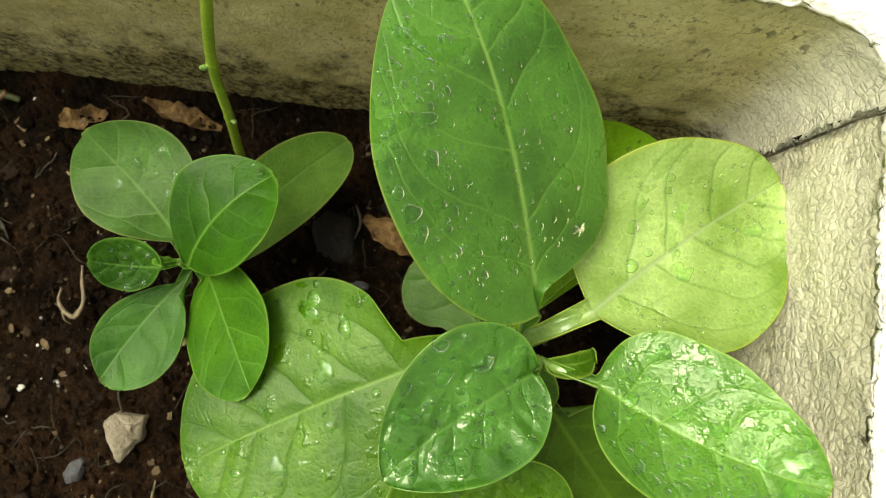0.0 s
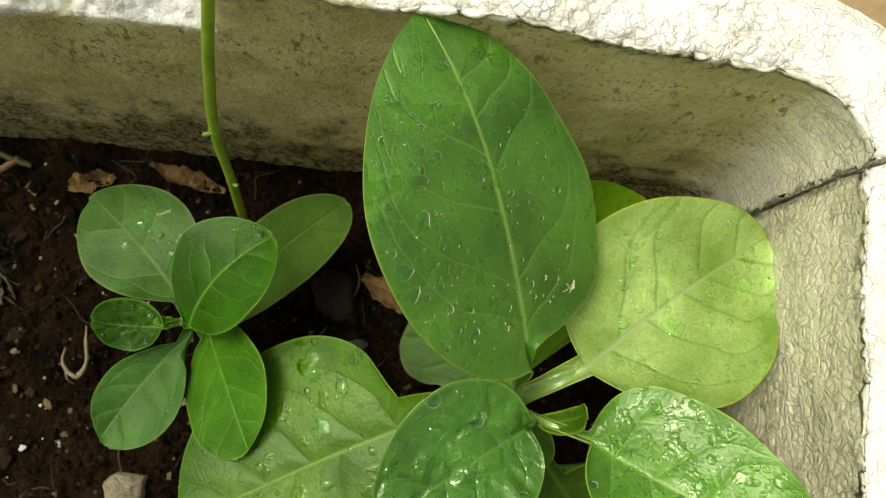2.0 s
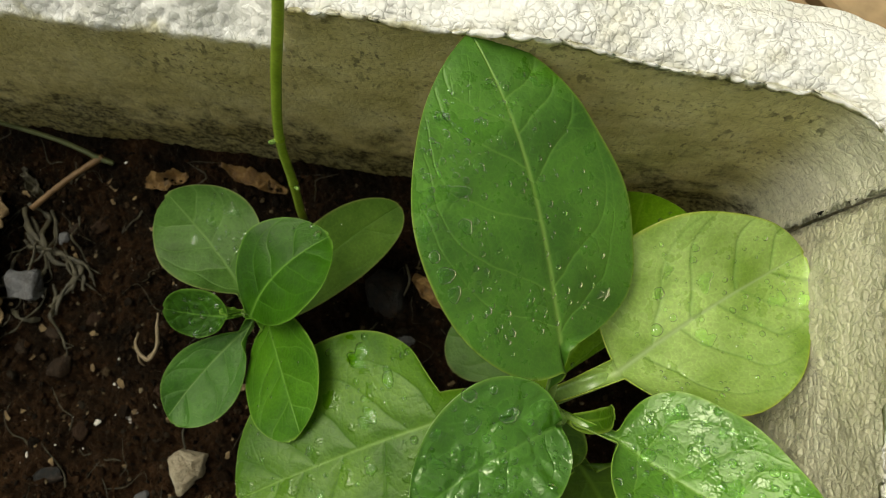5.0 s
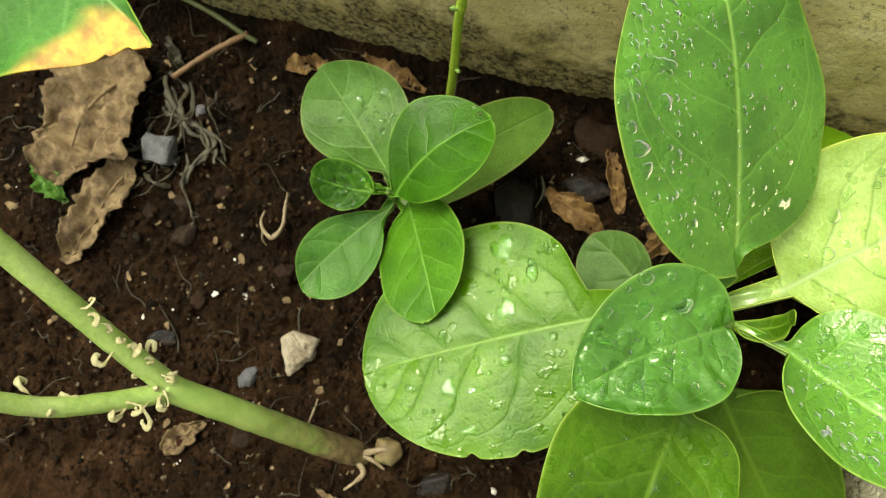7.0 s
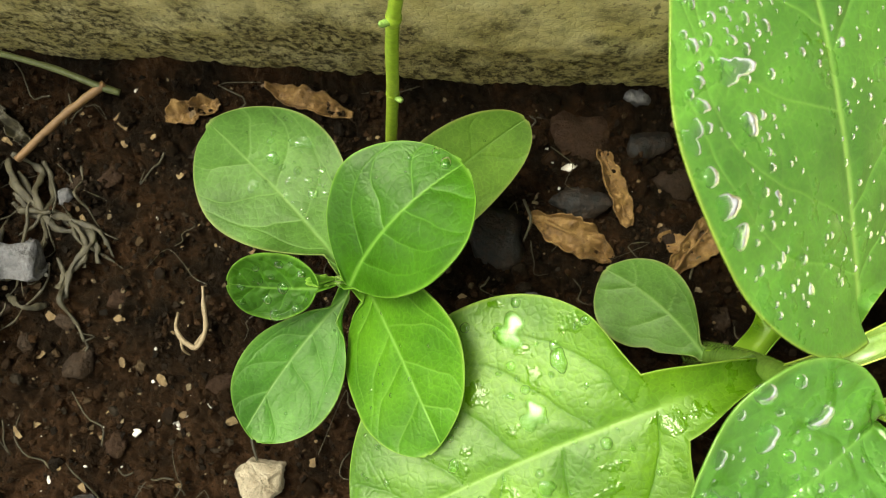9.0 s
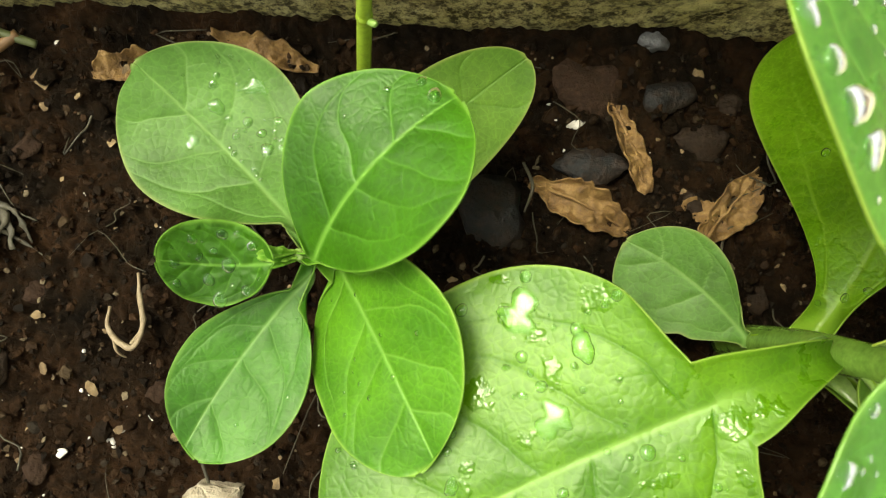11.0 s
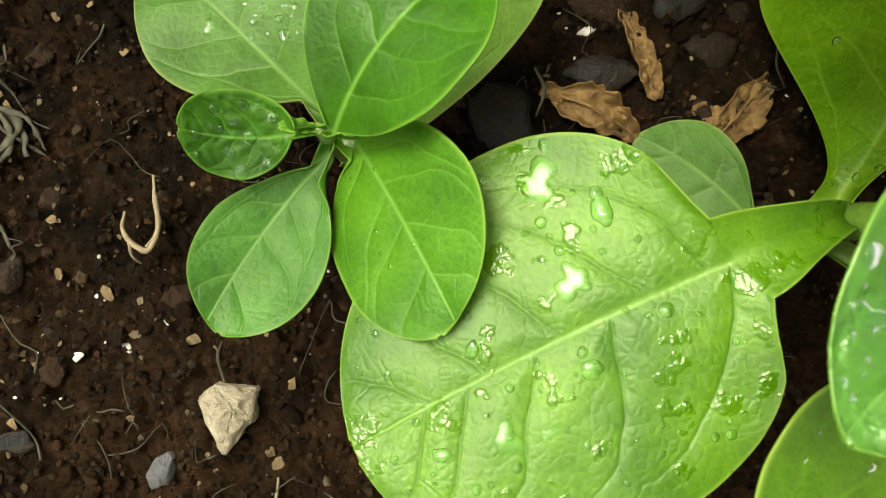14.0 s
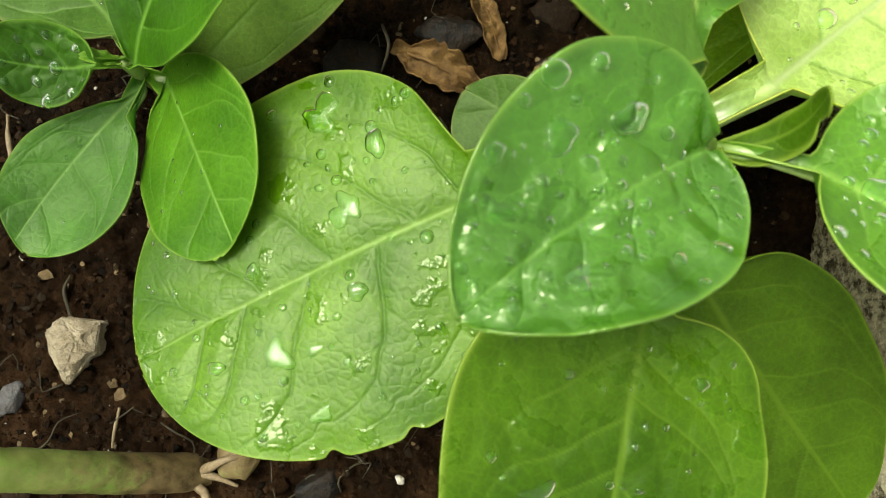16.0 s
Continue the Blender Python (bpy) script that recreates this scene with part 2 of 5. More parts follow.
def foam_material():
    m, n, l, b = material("expanded_foam")
    white = ramp(n, l, tex_noise(n, l, 60, 5), [(0.3, (0.86, 0.845, 0.775)), (0.65, (0.94, 0.93, 0.88))])
    tan = ramp(n, l, tex_noise(n, l, 38, 8, 0.7), [(0.25, (0.52, 0.47, 0.19)), (0.5, (0.72, 0.67, 0.34)), (0.75, (0.84, 0.81, 0.50))])
    col = mixcol(n, l, attr(n, "dirt"), white, tan)
    grime = ramp(n, l, tex_noise(n, l, 330, 8, 0.75), [(0.44, (0.0,)), (0.58, (1.0,))])
    # dark mould, together with the wall shade painted through the same mask
    col = mixcol(n, l, math_node(n, l, "MULTIPLY", attr(n, "mould_shade"), math_node(n, l, "ADD", math_node(n, l, "MULTIPLY", grime, 0.65), 0.40)), col, (0.040, 0.035, 0.013))
    # dark flecks, longer along the wall than up it
    flat = n.new("ShaderNodeMapping")
    flat.inputs["Scale"].default_value = (1.0, 1.0, 0.45)
    l.new(n.new("ShaderNodeTexCoord").outputs["Object"], flat.inputs["Vector"])
    fleck = n.new("ShaderNodeTexNoise")
    fleck.inputs["Scale"].default_value, fleck.inputs["Detail"].default_value = 300, 5
    l.new(flat.outputs[0], fleck.inputs["Vector"])
    region = ramp(n, l, tex_noise(n, l, 45, 4, 0.6), [(0.49, (0.04,)), (0.66, (1.0,))])
    spots = math_node(n, l, "MULTIPLY", ramp(n, l, fleck.outputs["Fac"], [(0.57, (0.0,)), (0.62, (1.0,))]), region)
    col = mixcol(n, l, math_node(n, l, "MULTIPLY", math_node(n, l, "MULTIPLY", spots, attr(n, "dirt")), 0.75), col, (0.05, 0.04, 0.018))
    grit = math_node(n, l, "MULTIPLY", ramp(n, l, tex_noise(n, l, 480, 5, 0.65), [(0.56, (0.0,)), (0.64, (1.0,))]), ramp(n, l, tex_noise(n, l, 30, 3), [(0.35, (0.25,)), (0.65, (1.0,))]))
    col = mixcol(n, l, math_node(n, l, "MULTIPLY", math_node(n, l, "MULTIPLY", grit, attr(n, "dirt")), 0.8), col, (0.10, 0.075, 0.03))
    # joints between the beads, warped so that no cell is a clean polygon
    co = n.new("ShaderNodeTexCoord")
    wn_ = n.new("ShaderNodeTexNoise")
    wn_.inputs["Scale"].default_value = 260
    l.new(co.outputs["Object"], wn_.inputs["Vector"])
    add = n.new("ShaderNodeMix")
    add.data_type, add.blend_type = "RGBA", "LINEAR_LIGHT"
    add.inputs["Factor"].default_value = 0.0016
    l.new(co.outputs["Object"], add.inputs[6])
    l.new(wn_.outputs["Color"], add.inputs[7])
    vor = n.new("ShaderNodeTexVoronoi")
    vor.feature = "DISTANCE_TO_EDGE"
    vor.inputs["Scale"].default_value = 330
    l.new(add.outputs[2], vor.inputs["Vector"])
    joint = ramp(n, l, vor.outputs["Distance"], [(0.0, (1.0,)), (0.085, (0.0,))])
    soft = ramp(n, l, vor.outputs["Distance"], [(0.0, (0.0,)), (0.22, (1.0,))])
    where = ramp(n, l, tex_noise(n, l, 95, 4), [(0.46, (0.0,)), (0.64, (1.0,))])
    fac = math_node(n, l, "MULTIPLY", math_node(n, l, "MULTIPLY", joint, where), attr(n, "groove"))
    col = mixcol(n, l, math_node(n, l, "MULTIPLY", fac, 0.6), col, (0.20, 0.16, 0.075))
    l.new(col, b.inputs["Base Color"])
    b.inputs["Roughness"].default_value = 0.45
    b.inputs["Specular IOR Level"].default_value = 0.4
    bump(n, l, b, math_node(n, l, "ADD", math_node(n, l, "MULTIPLY", math_node(n, l, "MULTIPLY", soft, attr(n, "groove")), 0.95), math_node(n, l, "MULTIPLY", tex_noise(n, l, 900, 4), 0.4)), 0.55, 0.0010)
    tr = n.new("ShaderNodeBsdfTranslucent")
    l.new(mixcol(n, l, 1.0, col, (1.0, 0.96, 0.66), "MULTIPLY"), tr.inputs["Color"])
    mx = n.new("ShaderNodeMixShader")
    l.new(math_node(n, l, "ADD", math_node(n, l, "MULTIPLY", attr(n, "dirt"), 0.30), 0.08), mx.inputs[0])
    l.new(b.outputs[0], mx.inputs[1])
    l.new(tr.outputs[0], mx.inputs[2])
    l.new(mx.outputs[0], n["Material Output"].inputs["Surface"])
    return m


def soil_material(name, bright=1.0):
    m, n, l, b = material(name)
    g = bright
    col = ramp(n, l, tex_noise(n, l, 45, 9, 0.7), [(0.32, (0.010 * g, 0.008 * g, 0.004 * g)), (0.48, (0.036 * g, 0.022 * g, 0.010 * g)), (0.62, (0.095 * g, 0.047 * g, 0.019 * g)), (0.74, (0.21 * g, 0.115 * g, 0.052 * g))])
    f2 = ramp(n, l, tex_noise(n, l, 700, 4), [(0.3, (0.6,)), (0.75, (1.5,))])
    # lighter, redder earth towards the front of the box
    co = n.new("ShaderNodeTexCoord")
    sep = n.new("ShaderNodeSeparateXYZ")
    l.new(co.outputs["Object"], sep.inputs[0])
    front = n.new("ShaderNodeMapRange")
    front.inputs["From Min"].default_value, front.inputs["From Max"].default_value = 0.0, -0.075
    l.new(sep.outputs["Y"], front.inputs["Value"])
    blot = ramp(n, l, tex_noise(n, l, 28, 4, 0.6), [(0.36, (0.35,)), (0.56, (1.0,))])
    dry = ramp(n, l, tex_noise(n, l, 60, 8, 0.7), [(0.35, (0.035 * g, 0.021 * g, 0.010 * g)), (0.55, (0.125 * g, 0.062 * g, 0.026 * g)), (0.72, (0.26 * g, 0.140 * g, 0.066 * g))])
    col = mixcol(n, l, math_node(n, l, "MULTIPLY", front.outputs[0], blot), col, dry)
    l.new(mixcol(n, l, 1.0, col, f2, "MULTIPLY"), b.inputs["Base Color"])
    l.new(ramp(n, l, tex_noise(n, l, 220, 4), [(0.35, (0.85,)), (0.7, (0.5,))]), b.inputs["Roughness"])
    b.inputs["Specular IOR Level"].default_value = 0.05
    bump(n, l, b, tex_noise(n, l, 520, 8, 0.8), 1.0, 0.0022)
    return m


def grain_material():
    """Loose crumbs and pebbles, each of its own tone."""
    m, n, l, b = material("loose_grains")
    geo = n.new("ShaderNodeNewGeometry")
    col = ramp(n, l, geo.outputs["Random Per Island"], [(0.0, (0.005, 0.0035, 0.0018)), (0.4, (0.012, 0.0072, 0.0034)), (0.75, (0.034, 0.0175, 0.0074)), (0.85, (0.018, 0.014, 0.009)), (0.95, (0.040, 0.025, 0.012)), (0.995, (0.15, 0.118, 0.070))])
    f2 = ramp(n, l, tex_noise(n, l, 600, 5), [(0.3, (0.5,)), (0.75, (1.0,))])
    l.new(mixcol(n, l, 1.0, col, f2, "MULTIPLY"), b.inputs["Base Color"])
    b.inputs["Roughness"].default_value = 0.7
    b.inputs["Specular IOR Level"].default_value = 0.05
    bump(n, l, b, tex_noise(n, l, 1200, 5), 0.6, 0.0006)
    return m


def water_material():
    """Clear water in thin beads: part of the light goes straight through to the leaf, the rest is bent."""
    m, n, l, b = material("water")
    b.inputs["Base Color"].default_value = (0.74, 0.90, 0.62, 1)
    b.inputs["Roughness"].default_value = 0.0
    b.inputs["IOR"].default_value = 1.33
    b.inputs["Transmission Weight"].default_value = 1.0
    clear = n.new("ShaderNodeBsdfTransparent")
    mx = n.new("ShaderNodeMixShader")
    mx.inputs[0].default_value = 0.03
    l.new(b.outputs[0], mx.inputs[1])
    l.new(clear.outputs[0], mx.inputs[2])
    l.new(mx.outputs[0], n["Material Output"].inputs["Surface"])
    return m


M_FOAM, M_SOIL, M_GRAIN, M_WATER = foam_material(), soil_material("wet_soil", 0.27), grain_material(), water_material()
M_BIG = leaf_material("leaf_mid_green", (0.0552, 0.1823, 0.0099), (0.0986, 0.2661, 0.0217), (0.17, 0.35, 0.05), (0.26, 0.36, 0.04), 0.46, 0.30, 0.7, rib=(0.24, 0.40, 0.07), spec=0.8)
M_DARK = leaf_material("leaf_dark_green", (0.0195, 0.0808, 0.0015), (0.0344, 0.1182, 0.0030), (0.085, 0.225, 0.018), (0.14, 0.29, 0.03), 0.45, 0.25, 0.0, rib=(0.14, 0.30, 0.04), spec=0.3)
M_YOUNG = leaf_material("leaf_young_green", (0.0370, 0.1390, 0.0070), (0.0686, 0.2068, 0.0141), (0.060, 0.195, 0.015), (0.16, 0.32, 0.04), 0.29, 0.25, 0.9, rib=(0.13, 0.30, 0.04), spec=0.95)
M_LIME = leaf_material("leaf_yellow_green", (0.28, 0.46, 0.06), (0.49, 0.64, 0.20), (0.10, 0.24, 0.02), (0.44, 0.50, 0.05), 0.38, 0.35, 0.7, rib=(0.50, 0.60, 0.28), spec=0.85)
M_SPOON = leaf_material("leaf_blue_green", (0.030, 0.122, 0.006), (0.055, 0.180, 0.012), (0.13, 0.28, 0.055), (0.15, 0.29, 0.04), 0.40, 0.25, 0.0, rib=(0.16, 0.32, 0.07), spec=0.36)
M_FRESH = leaf_material("leaf_fresh_green", (0.0493, 0.1716, 0.0044), (0.0862, 0.2376, 0.0106), (0.16, 0.34, 0.045), (0.22, 0.38, 0.05), 0.42, 0.32, 0.0)
M_RAINY = leaf_material("leaf_rainy_green", (0.0792, 0.2376, 0.0106), (0.1320, 0.3212, 0.0229), (0.22, 0.42, 0.06), (0.28, 0.44, 0.06), 0.34, 0.32, 1.0, spec=0.8)
M_BROAD = leaf_material("leaf_broad_green", (0.0616, 0.1804, 0.0035), (0.1100, 0.2420, 0.0088), (0.036, 0.125, 0.004), (0.25, 0.38, 0.05), 0.42, 0.36, 0.65, rib=(0.24, 0.42, 0.07), spec=0.5)
M_DULL = leaf_material("leaf_dull_green", (0.0510, 0.1320, 0.0141), (0.0792, 0.1804, 0.0273), (0.14, 0.26, 0.06), (0.20, 0.25, 0.07), 0.46, 0.3, 0.0)
M_PALE = leaf_material("leaf_pale_green", (0.0748, 0.1672, 0.0141), (0.1144, 0.2200, 0.0264), (0.075, 0.17, 0.014), (0.22, 0.26, 0.06), 0.52, 0.3, 0.0)
M_OLIVE = leaf_material("leaf_olive_green", (0.0475, 0.1267, 0.0038), (0.0792, 0.1774, 0.0076), (0.1296, 0.2376, 0.0216), (0.26, 0.38, 0.05), 0.28, 0.35, 0.8)
# a yellower olive, lightened further to stand in for light falling on the leaf
M_GOLD_LIT = leaf_material("leaf_golden_olive_lit", (0.1129, 0.2554, 0.0059), (0.1782, 0.3564, 0.0143), (0.2700, 0.4590, 0.0405), (0.28, 0.40, 0.05), 0.26, 0.45, 0.8)
# olive leaf colour with the shade low in the plant darkened into it
M_SHADE = leaf_material("leaf_shaded_olive", (0.0440, 0.1056, 0.0026), (0.0660, 0.1452, 0.0053), (0.10, 0.19, 0.012), (0.18, 0.28, 0.03), 0.5, 0.3, 0.0)
M_YELLOW = leaf_material("leaf_yellowing", (0.045, 0.17, 0.015), (0.075, 0.24, 0.03), (0.20, 0.38, 0.10), (0.28, 0.42, 0.05), 0.5, 0.3, 0.0, old=(0.66, 0.46, 0.08))
M_PETIOLE = plain_material("petiole_green", [(0.3, (0.13, 0.24, 0.04)), (0.7, (0.24, 0.35, 0.09))], 120, 0.28, 0.15, 0.0003)
M_STALK = plain_material("stalk_green", [(0.3, (0.17, 0.27, 0.015)), (0.7, (0.29, 0.40, 0.04))], 90, 0.35, 0.15, 0.0003)
M_CREEPER = plain_material("creeper_green", [(0.3, (0.045, 0.055, 0.016)), (0.7, (0.10, 0.115, 0.038))], 90, 0.45, 0.2, 0.0003)
M_STEM = plain_material("pruned_stem_green", [(0.25, (0.17, 0.27, 0.05)), (0.5, (0.27, 0.38, 0.09)), (0.8, (0.39, 0.47, 0.17))], 60, 0.4, 0.25, 0.0004)
M_BARK = plain_material("corky_stem_base", [(0.3, (0.10, 0.065, 0.025)), (0.5, (0.17, 0.13, 0.05)), (0.7, (0.14, 0.19, 0.045))], 110, 0.65, 0.5, 0.0008)
M_HUSK = plain_material("withered_bud", [(0.3, (0.2448, 0.2160, 0.0864)), (0.7, (0.4176, 0.3888, 0.2016))], 200, 0.7, 0.4, 0.0005)
M_DEAD = plain_material("dead_leaf_tan", [(0.25, (0.035, 0.020, 0.008)), (0.48, (0.13, 0.085, 0.034)), (0.75, (0.27, 0.195, 0.090))], 110, 0.8, 0.9, 0.0012)
M_RUST = plain_material("dead_leaf_rust", [(0.25, (0.0480, 0.0224, 0.0056)), (0.5, (0.1600, 0.0880, 0.0216)), (0.8, (0.3040, 0.1880, 0.0600))], 150, 0.65, 0.8, 0.0012)
M_CREAM = plain_material("cream_stone", [(0.3, (0.20, 0.155, 0.09)), (0.5, (0.32, 0.27, 0.18)), (0.8, (0.48, 0.42, 0.30))], 230, 0.8, 0.8, 0.0012)
M_GREY = plain_material("grey_stone", [(0.3, (0.035, 0.035, 0.036)), (0.55, (0.11, 0.11, 0.112)), (0.8, (0.28, 0.28, 0.28))], 130, 0.6, 0.8, 0.0012, dust=0.45)
M_BLACK = plain_material("dark_pebble", [(0.3, (0.004, 0.0045, 0.004)), (0.7, (0.012, 0.0125, 0.011))], 90, 0.6, 0.8, 0.0012, spec=0.25, dust=0.8)
M_REDROCK = plain_material("reddish_pebble", [(0.25, (0.012, 0.007, 0.004)), (0.55, (0.032, 0.017, 0.009)), (0.8, (0.075, 0.042, 0.022))], 110, 0.85, 0.9, 0.0014, spec=0.12, dust=0.8)
M_BROWN = plain_material("brown_pebble", [(0.3, (0.012, 0.008, 0.005)), (0.7, (0.042, 0.028, 0.017))], 110, 0.85, 0.9, 0.0014, spec=0.12, dust=0.8)
M_ROOT = plain_material("pale_root", [(0.3, (0.15, 0.105, 0.052)), (0.7, (0.29, 0.23, 0.135))], 300, 0.65, 0.3, 0.0004)
M_FIBRE = plain_material("brown_fibre", [(0.3, (0.014, 0.012, 0.005)), (0.7, (0.055, 0.046, 0.020))], 200, 0.7, 0.5, 0.0005)
M_TWIG = plain_material("dry_twig", [(0.3, (0.09, 0.048, 0.016)), (0.7, (0.19, 0.105, 0.038))], 160, 0.6, 0.3, 0.0004)
M_WHITE = plain_material("white_specks", [(0.3, (0.40, 0.37, 0.30)), (0.7, (0.66, 0.63, 0.56))], 300, 0.6, 0.5, 0.0006)
M_GROUND = plain_material("brown_boards", [(0.25, (0.22, 0.14, 0.06)), (0.6, (0.33, 0.22, 0.105)), (0.85, (0.40, 0.29, 0.15))], 14, 0.7, 0.2, 0.0008)

M_FRESHSTEM = plain_material("petiole_light_green", [(0.3, (0.13, 0.27, 0.045)), (0.7, (0.20, 0.36, 0.08))], 120, 0.28, 0.15, 0.0003)
M_OLIVESTEM = plain_material("petiole_olive", [(0.3, (0.09, 0.18, 0.022)), (0.7, (0.15, 0.26, 0.04))], 120, 0.25, 0.15, 0.0003)


def pruned_material():
    """Green stem that turns corky and brown along its patches towards the root."""
    m, n, l, b = material("pruned_stem_corky")
    green = ramp(n, l, tex_noise(n, l, 60, 5), [(0.3, (0.15, 0.25, 0.04)), (0.7, (0.30, 0.40, 0.10))])
    cork = ramp(n, l, tex_noise(n, l, 170, 6), [(0.35, (0.05, 0.033, 0.012)), (0.65, (0.24, 0.18, 0.08))])
    co = n.new("ShaderNodeTexCoord")
    sep = n.new("ShaderNodeSeparateXYZ")
    l.new(co.outputs["Object"], sep.inputs[0])
    low = n.new("ShaderNodeMapRange")
    low.inputs["From Min"].default_value, low.inputs["From Max"].default_value = 0.078, 0.012
    l.new(sep.outputs["Z"], low.inputs["Value"])
    patch = ramp(n, l, tex_noise(n, l, 150, 6, 0.7), [(0.36, (0.0,)), (0.54, (1.0,))])
    tip = math_node(n, l, "MULTIPLY", math_node(n, l, "SUBTRACT", low.outputs[0], 0.72), 4.0)
    fleck = ramp(n, l, tex_noise(n, l, 420, 6, 0.7), [(0.55, (0.0,)), (0.62, (1.0,))])
    green = mixcol(n, l, math_node(n, l, "MULTIPLY", fleck, low.outputs[0]), green, (0.36, 0.29, 0.13))
    fac = math_node(n, l, "ADD", math_node(n, l, "MULTIPLY", patch, low.outputs[0]), tip)
    l.new(mixcol(n, l, fac, green, cork), b.inputs["Base Color"])
    b.inputs["Roughness"].default_value = 0.5
    bump(n, l, b, tex_noise(n, l, 400, 5), 0.35, 0.0006)
    return m


M_PRUNED = pruned_material()

# ---------------------------------------------------------------- ground outside the box
BASE = -0.075
g = bpy.data.meshes.new("ground")
g.from_pydata([(-400, -400, BASE - 0.03), (400, -400, BASE - 0.03), (400, 400, BASE - 0.03), (-400, 400, BASE - 0.03)], [], [(0, 1, 2, 3)])
g.materials.append(plain_material("trodden_earth", [(0.3, (0.10, 0.06, 0.03)), (0.7, (0.17, 0.11, 0.06))], 9, 0.85, 0.4, 0.004))
tagged(new("ground", g), "brown trodden earth under the boards", "ground", kind="structure")


def board(x0, x1, y0, y1):
    """One sawn floor board with eased edges."""
    t, e = 0.028, 0.003
    v = []
    for z, s in ((BASE - t, 0), (BASE - e, 0), (BASE, e)):
        v += [(x0 + s, y0 + s, z), (x1 - s, y0 + s, z), (x1 - s, y1 - s, z), (x0 + s, y1 - s, z)]
    f = [(3, 2, 1, 0), (8, 9, 10, 11)]
    for k in (0, 4):
        f += [(k + i, k + (i + 1) % 4, k + 4 + (i + 1) % 4, k + 4 + i) for i in range(4)]
    ob = mesh_object("floor_board", np.array(v), f, M_GROUND, flat=True)
    return tagged(ob, "tan brown weathered wooden floor board", "floor board", "floor boards", "structure")


for k in range(9):
    bd = board(-1.3, 1.3, 0, 0.165)
    bd.matrix_world = pose(0.05, 0.02, 0, 0, 0, -38) @ pose(0, -0.75 + 0.172 * k, 0)

# ---------------------------------------------------------------- foam box
def foam_wall(name, path, parent, rim, chips=False, coarse=1.0, ends=True, slant=None, stain=1.0, cut=None):
    """A wall swept along a plan path of (x, y, outward x, outward y, draft) rows; inner face, rim and outer face with bead relief."""
    pa = np.asarray(path)
    x, y, nx, ny, dr = pa.T
    n = len(pa)
    zr = rim(x, y)
    zi = np.linspace(-0.07, 0.0, 5)[:-1]
    k_in, k_top = int(140 / coarse), int(36 / coarse)
    thick = 0.026
    rows, kind = [], []
    c = smooth(-x, 0.070, 0.082) * (0.8 + 0.3 * np.sin(x * 190)) if chips else 0 * x
    cham = 0.75 * c
    for z in zi:
        rows.append((dr * 0, np.full(n, z)))
        kind.append(0)
    for a in np.linspace(0, 1, k_in):
        rows.append((dr * zr * a + cham * np.clip(zr * a - 0.127, 0, 1), zr * a - 0.0035 * (a == 1)))
        kind.append(0)
    for a in np.linspace(0.04, 0.96, k_top):
        crown = 0.003 * (1 - (2 * a - 1) ** 6)
        lift = crown - 0.003
        rows.append((dr * zr + thick * a + cham * np.clip(zr - 0.127, 0, 1) * (1 - a), zr + lift + 0.0))
        kind.append(1)
    for d, h in ((0.0005, 0.004), (0.001, 0.009), (0.005, 0.0098), (0.0105, 0.0105), (0.012, 0.013)):
        rows.append((dr * zr + thick + d, zr - h))
        kind.append(2)
    for a in np.linspace(0, 1, 7)[1:]:
        rows.append((dr * zr + thick + 0.012 - 0.012 * a, zr - 0.013 - (zr + 0.061) * a))
        kind.append(2)
    m = len(rows)
    off = np.stack([r[0] for r in rows], 1)
    z = np.stack([r[1] for r in rows], 1)
    v = np.stack([x[:, None] + nx[:, None] * off, y[:, None] + ny[:, None] * off, z], -1)
    if slant:
        near, k = slant
        w = np.exp(-((y - near) / 0.012) ** 2) * smooth(np.abs(nx), 0.4, 1.0)
        tight = np.exp(-((y - near) / 0.0045) ** 2) * smooth(np.abs(nx), 0.9, 1.0)
        v[..., 1] += w[:, None] * k * off + tight[:, None] * (0.0009 * np.sin(z * 330) + 0.0007 * np.sin(z * 910 + 1))
    gu, gv = np.gradient(v, axis=0), np.gradient(v, axis=1)
    nor = np.cross(gv, gu)
    nor /= np.linalg.norm(nor, axis=-1)[..., None] + 1e-12
    mid = nor[n // 2, 4 + k_in // 2]
    if mid @ np.array([nx[n // 2], ny[n // 2], 0]) > 0:
        nor = -nor
    flatv, fn = v.reshape(-1, 3), nor.reshape(-1, 3)
    kd = np.tile(np.array(kind), n)
    d1, d2, rid = cells(flatv + 0.0012 * np.stack([vnoise(flatv, 300, s) for s in (1, 2, 3)], 1), 0.0052, 3.0)
    gap = smooth(d2 - d1, 0.0, 0.16)
    bead = 0.55 * gap + 0.35 * np.sqrt(np.clip(1 - d1 ** 2, 0, 1)) + 0.25 * (rid - 0.5)
    amp = np.where(kd == 1, 0.0016, np.where(kd == 0, 0.0003, 0.0006))
    amp = np.where((kd == 0) & (np.abs(np.repeat(nx, m)) > 0.98) & (not chips), 0.0010, amp)
    if chips:
        amp = amp + 0.0022 * np.repeat(c, m) * smooth(flatv[:, 2], 0.122, 0.13)
    ragged = np.where(kd == 0, smooth(flatv[:, 2] / np.repeat(zr, m), 0.94, 0.99), np.where(kd == 1, 0.5, 0)) * 0.0017 * fbm(flatv, 150, 4, 11.0, 0.6)
    lump = 0.0008 * fbm(flatv, 60, 3, 4.0)
    edge = np.where(kd == 1, 0.0007 * fbm(flatv, 260, 3, 9.0), 0)
    flatv = flatv + fn * (amp * (bead - 0.8) + lump + edge + ragged)[:, None]
    zz, zt = flatv[:, 2], np.repeat(zr, m)
    spot = fbm(flatv, 120, 4, 2.0)
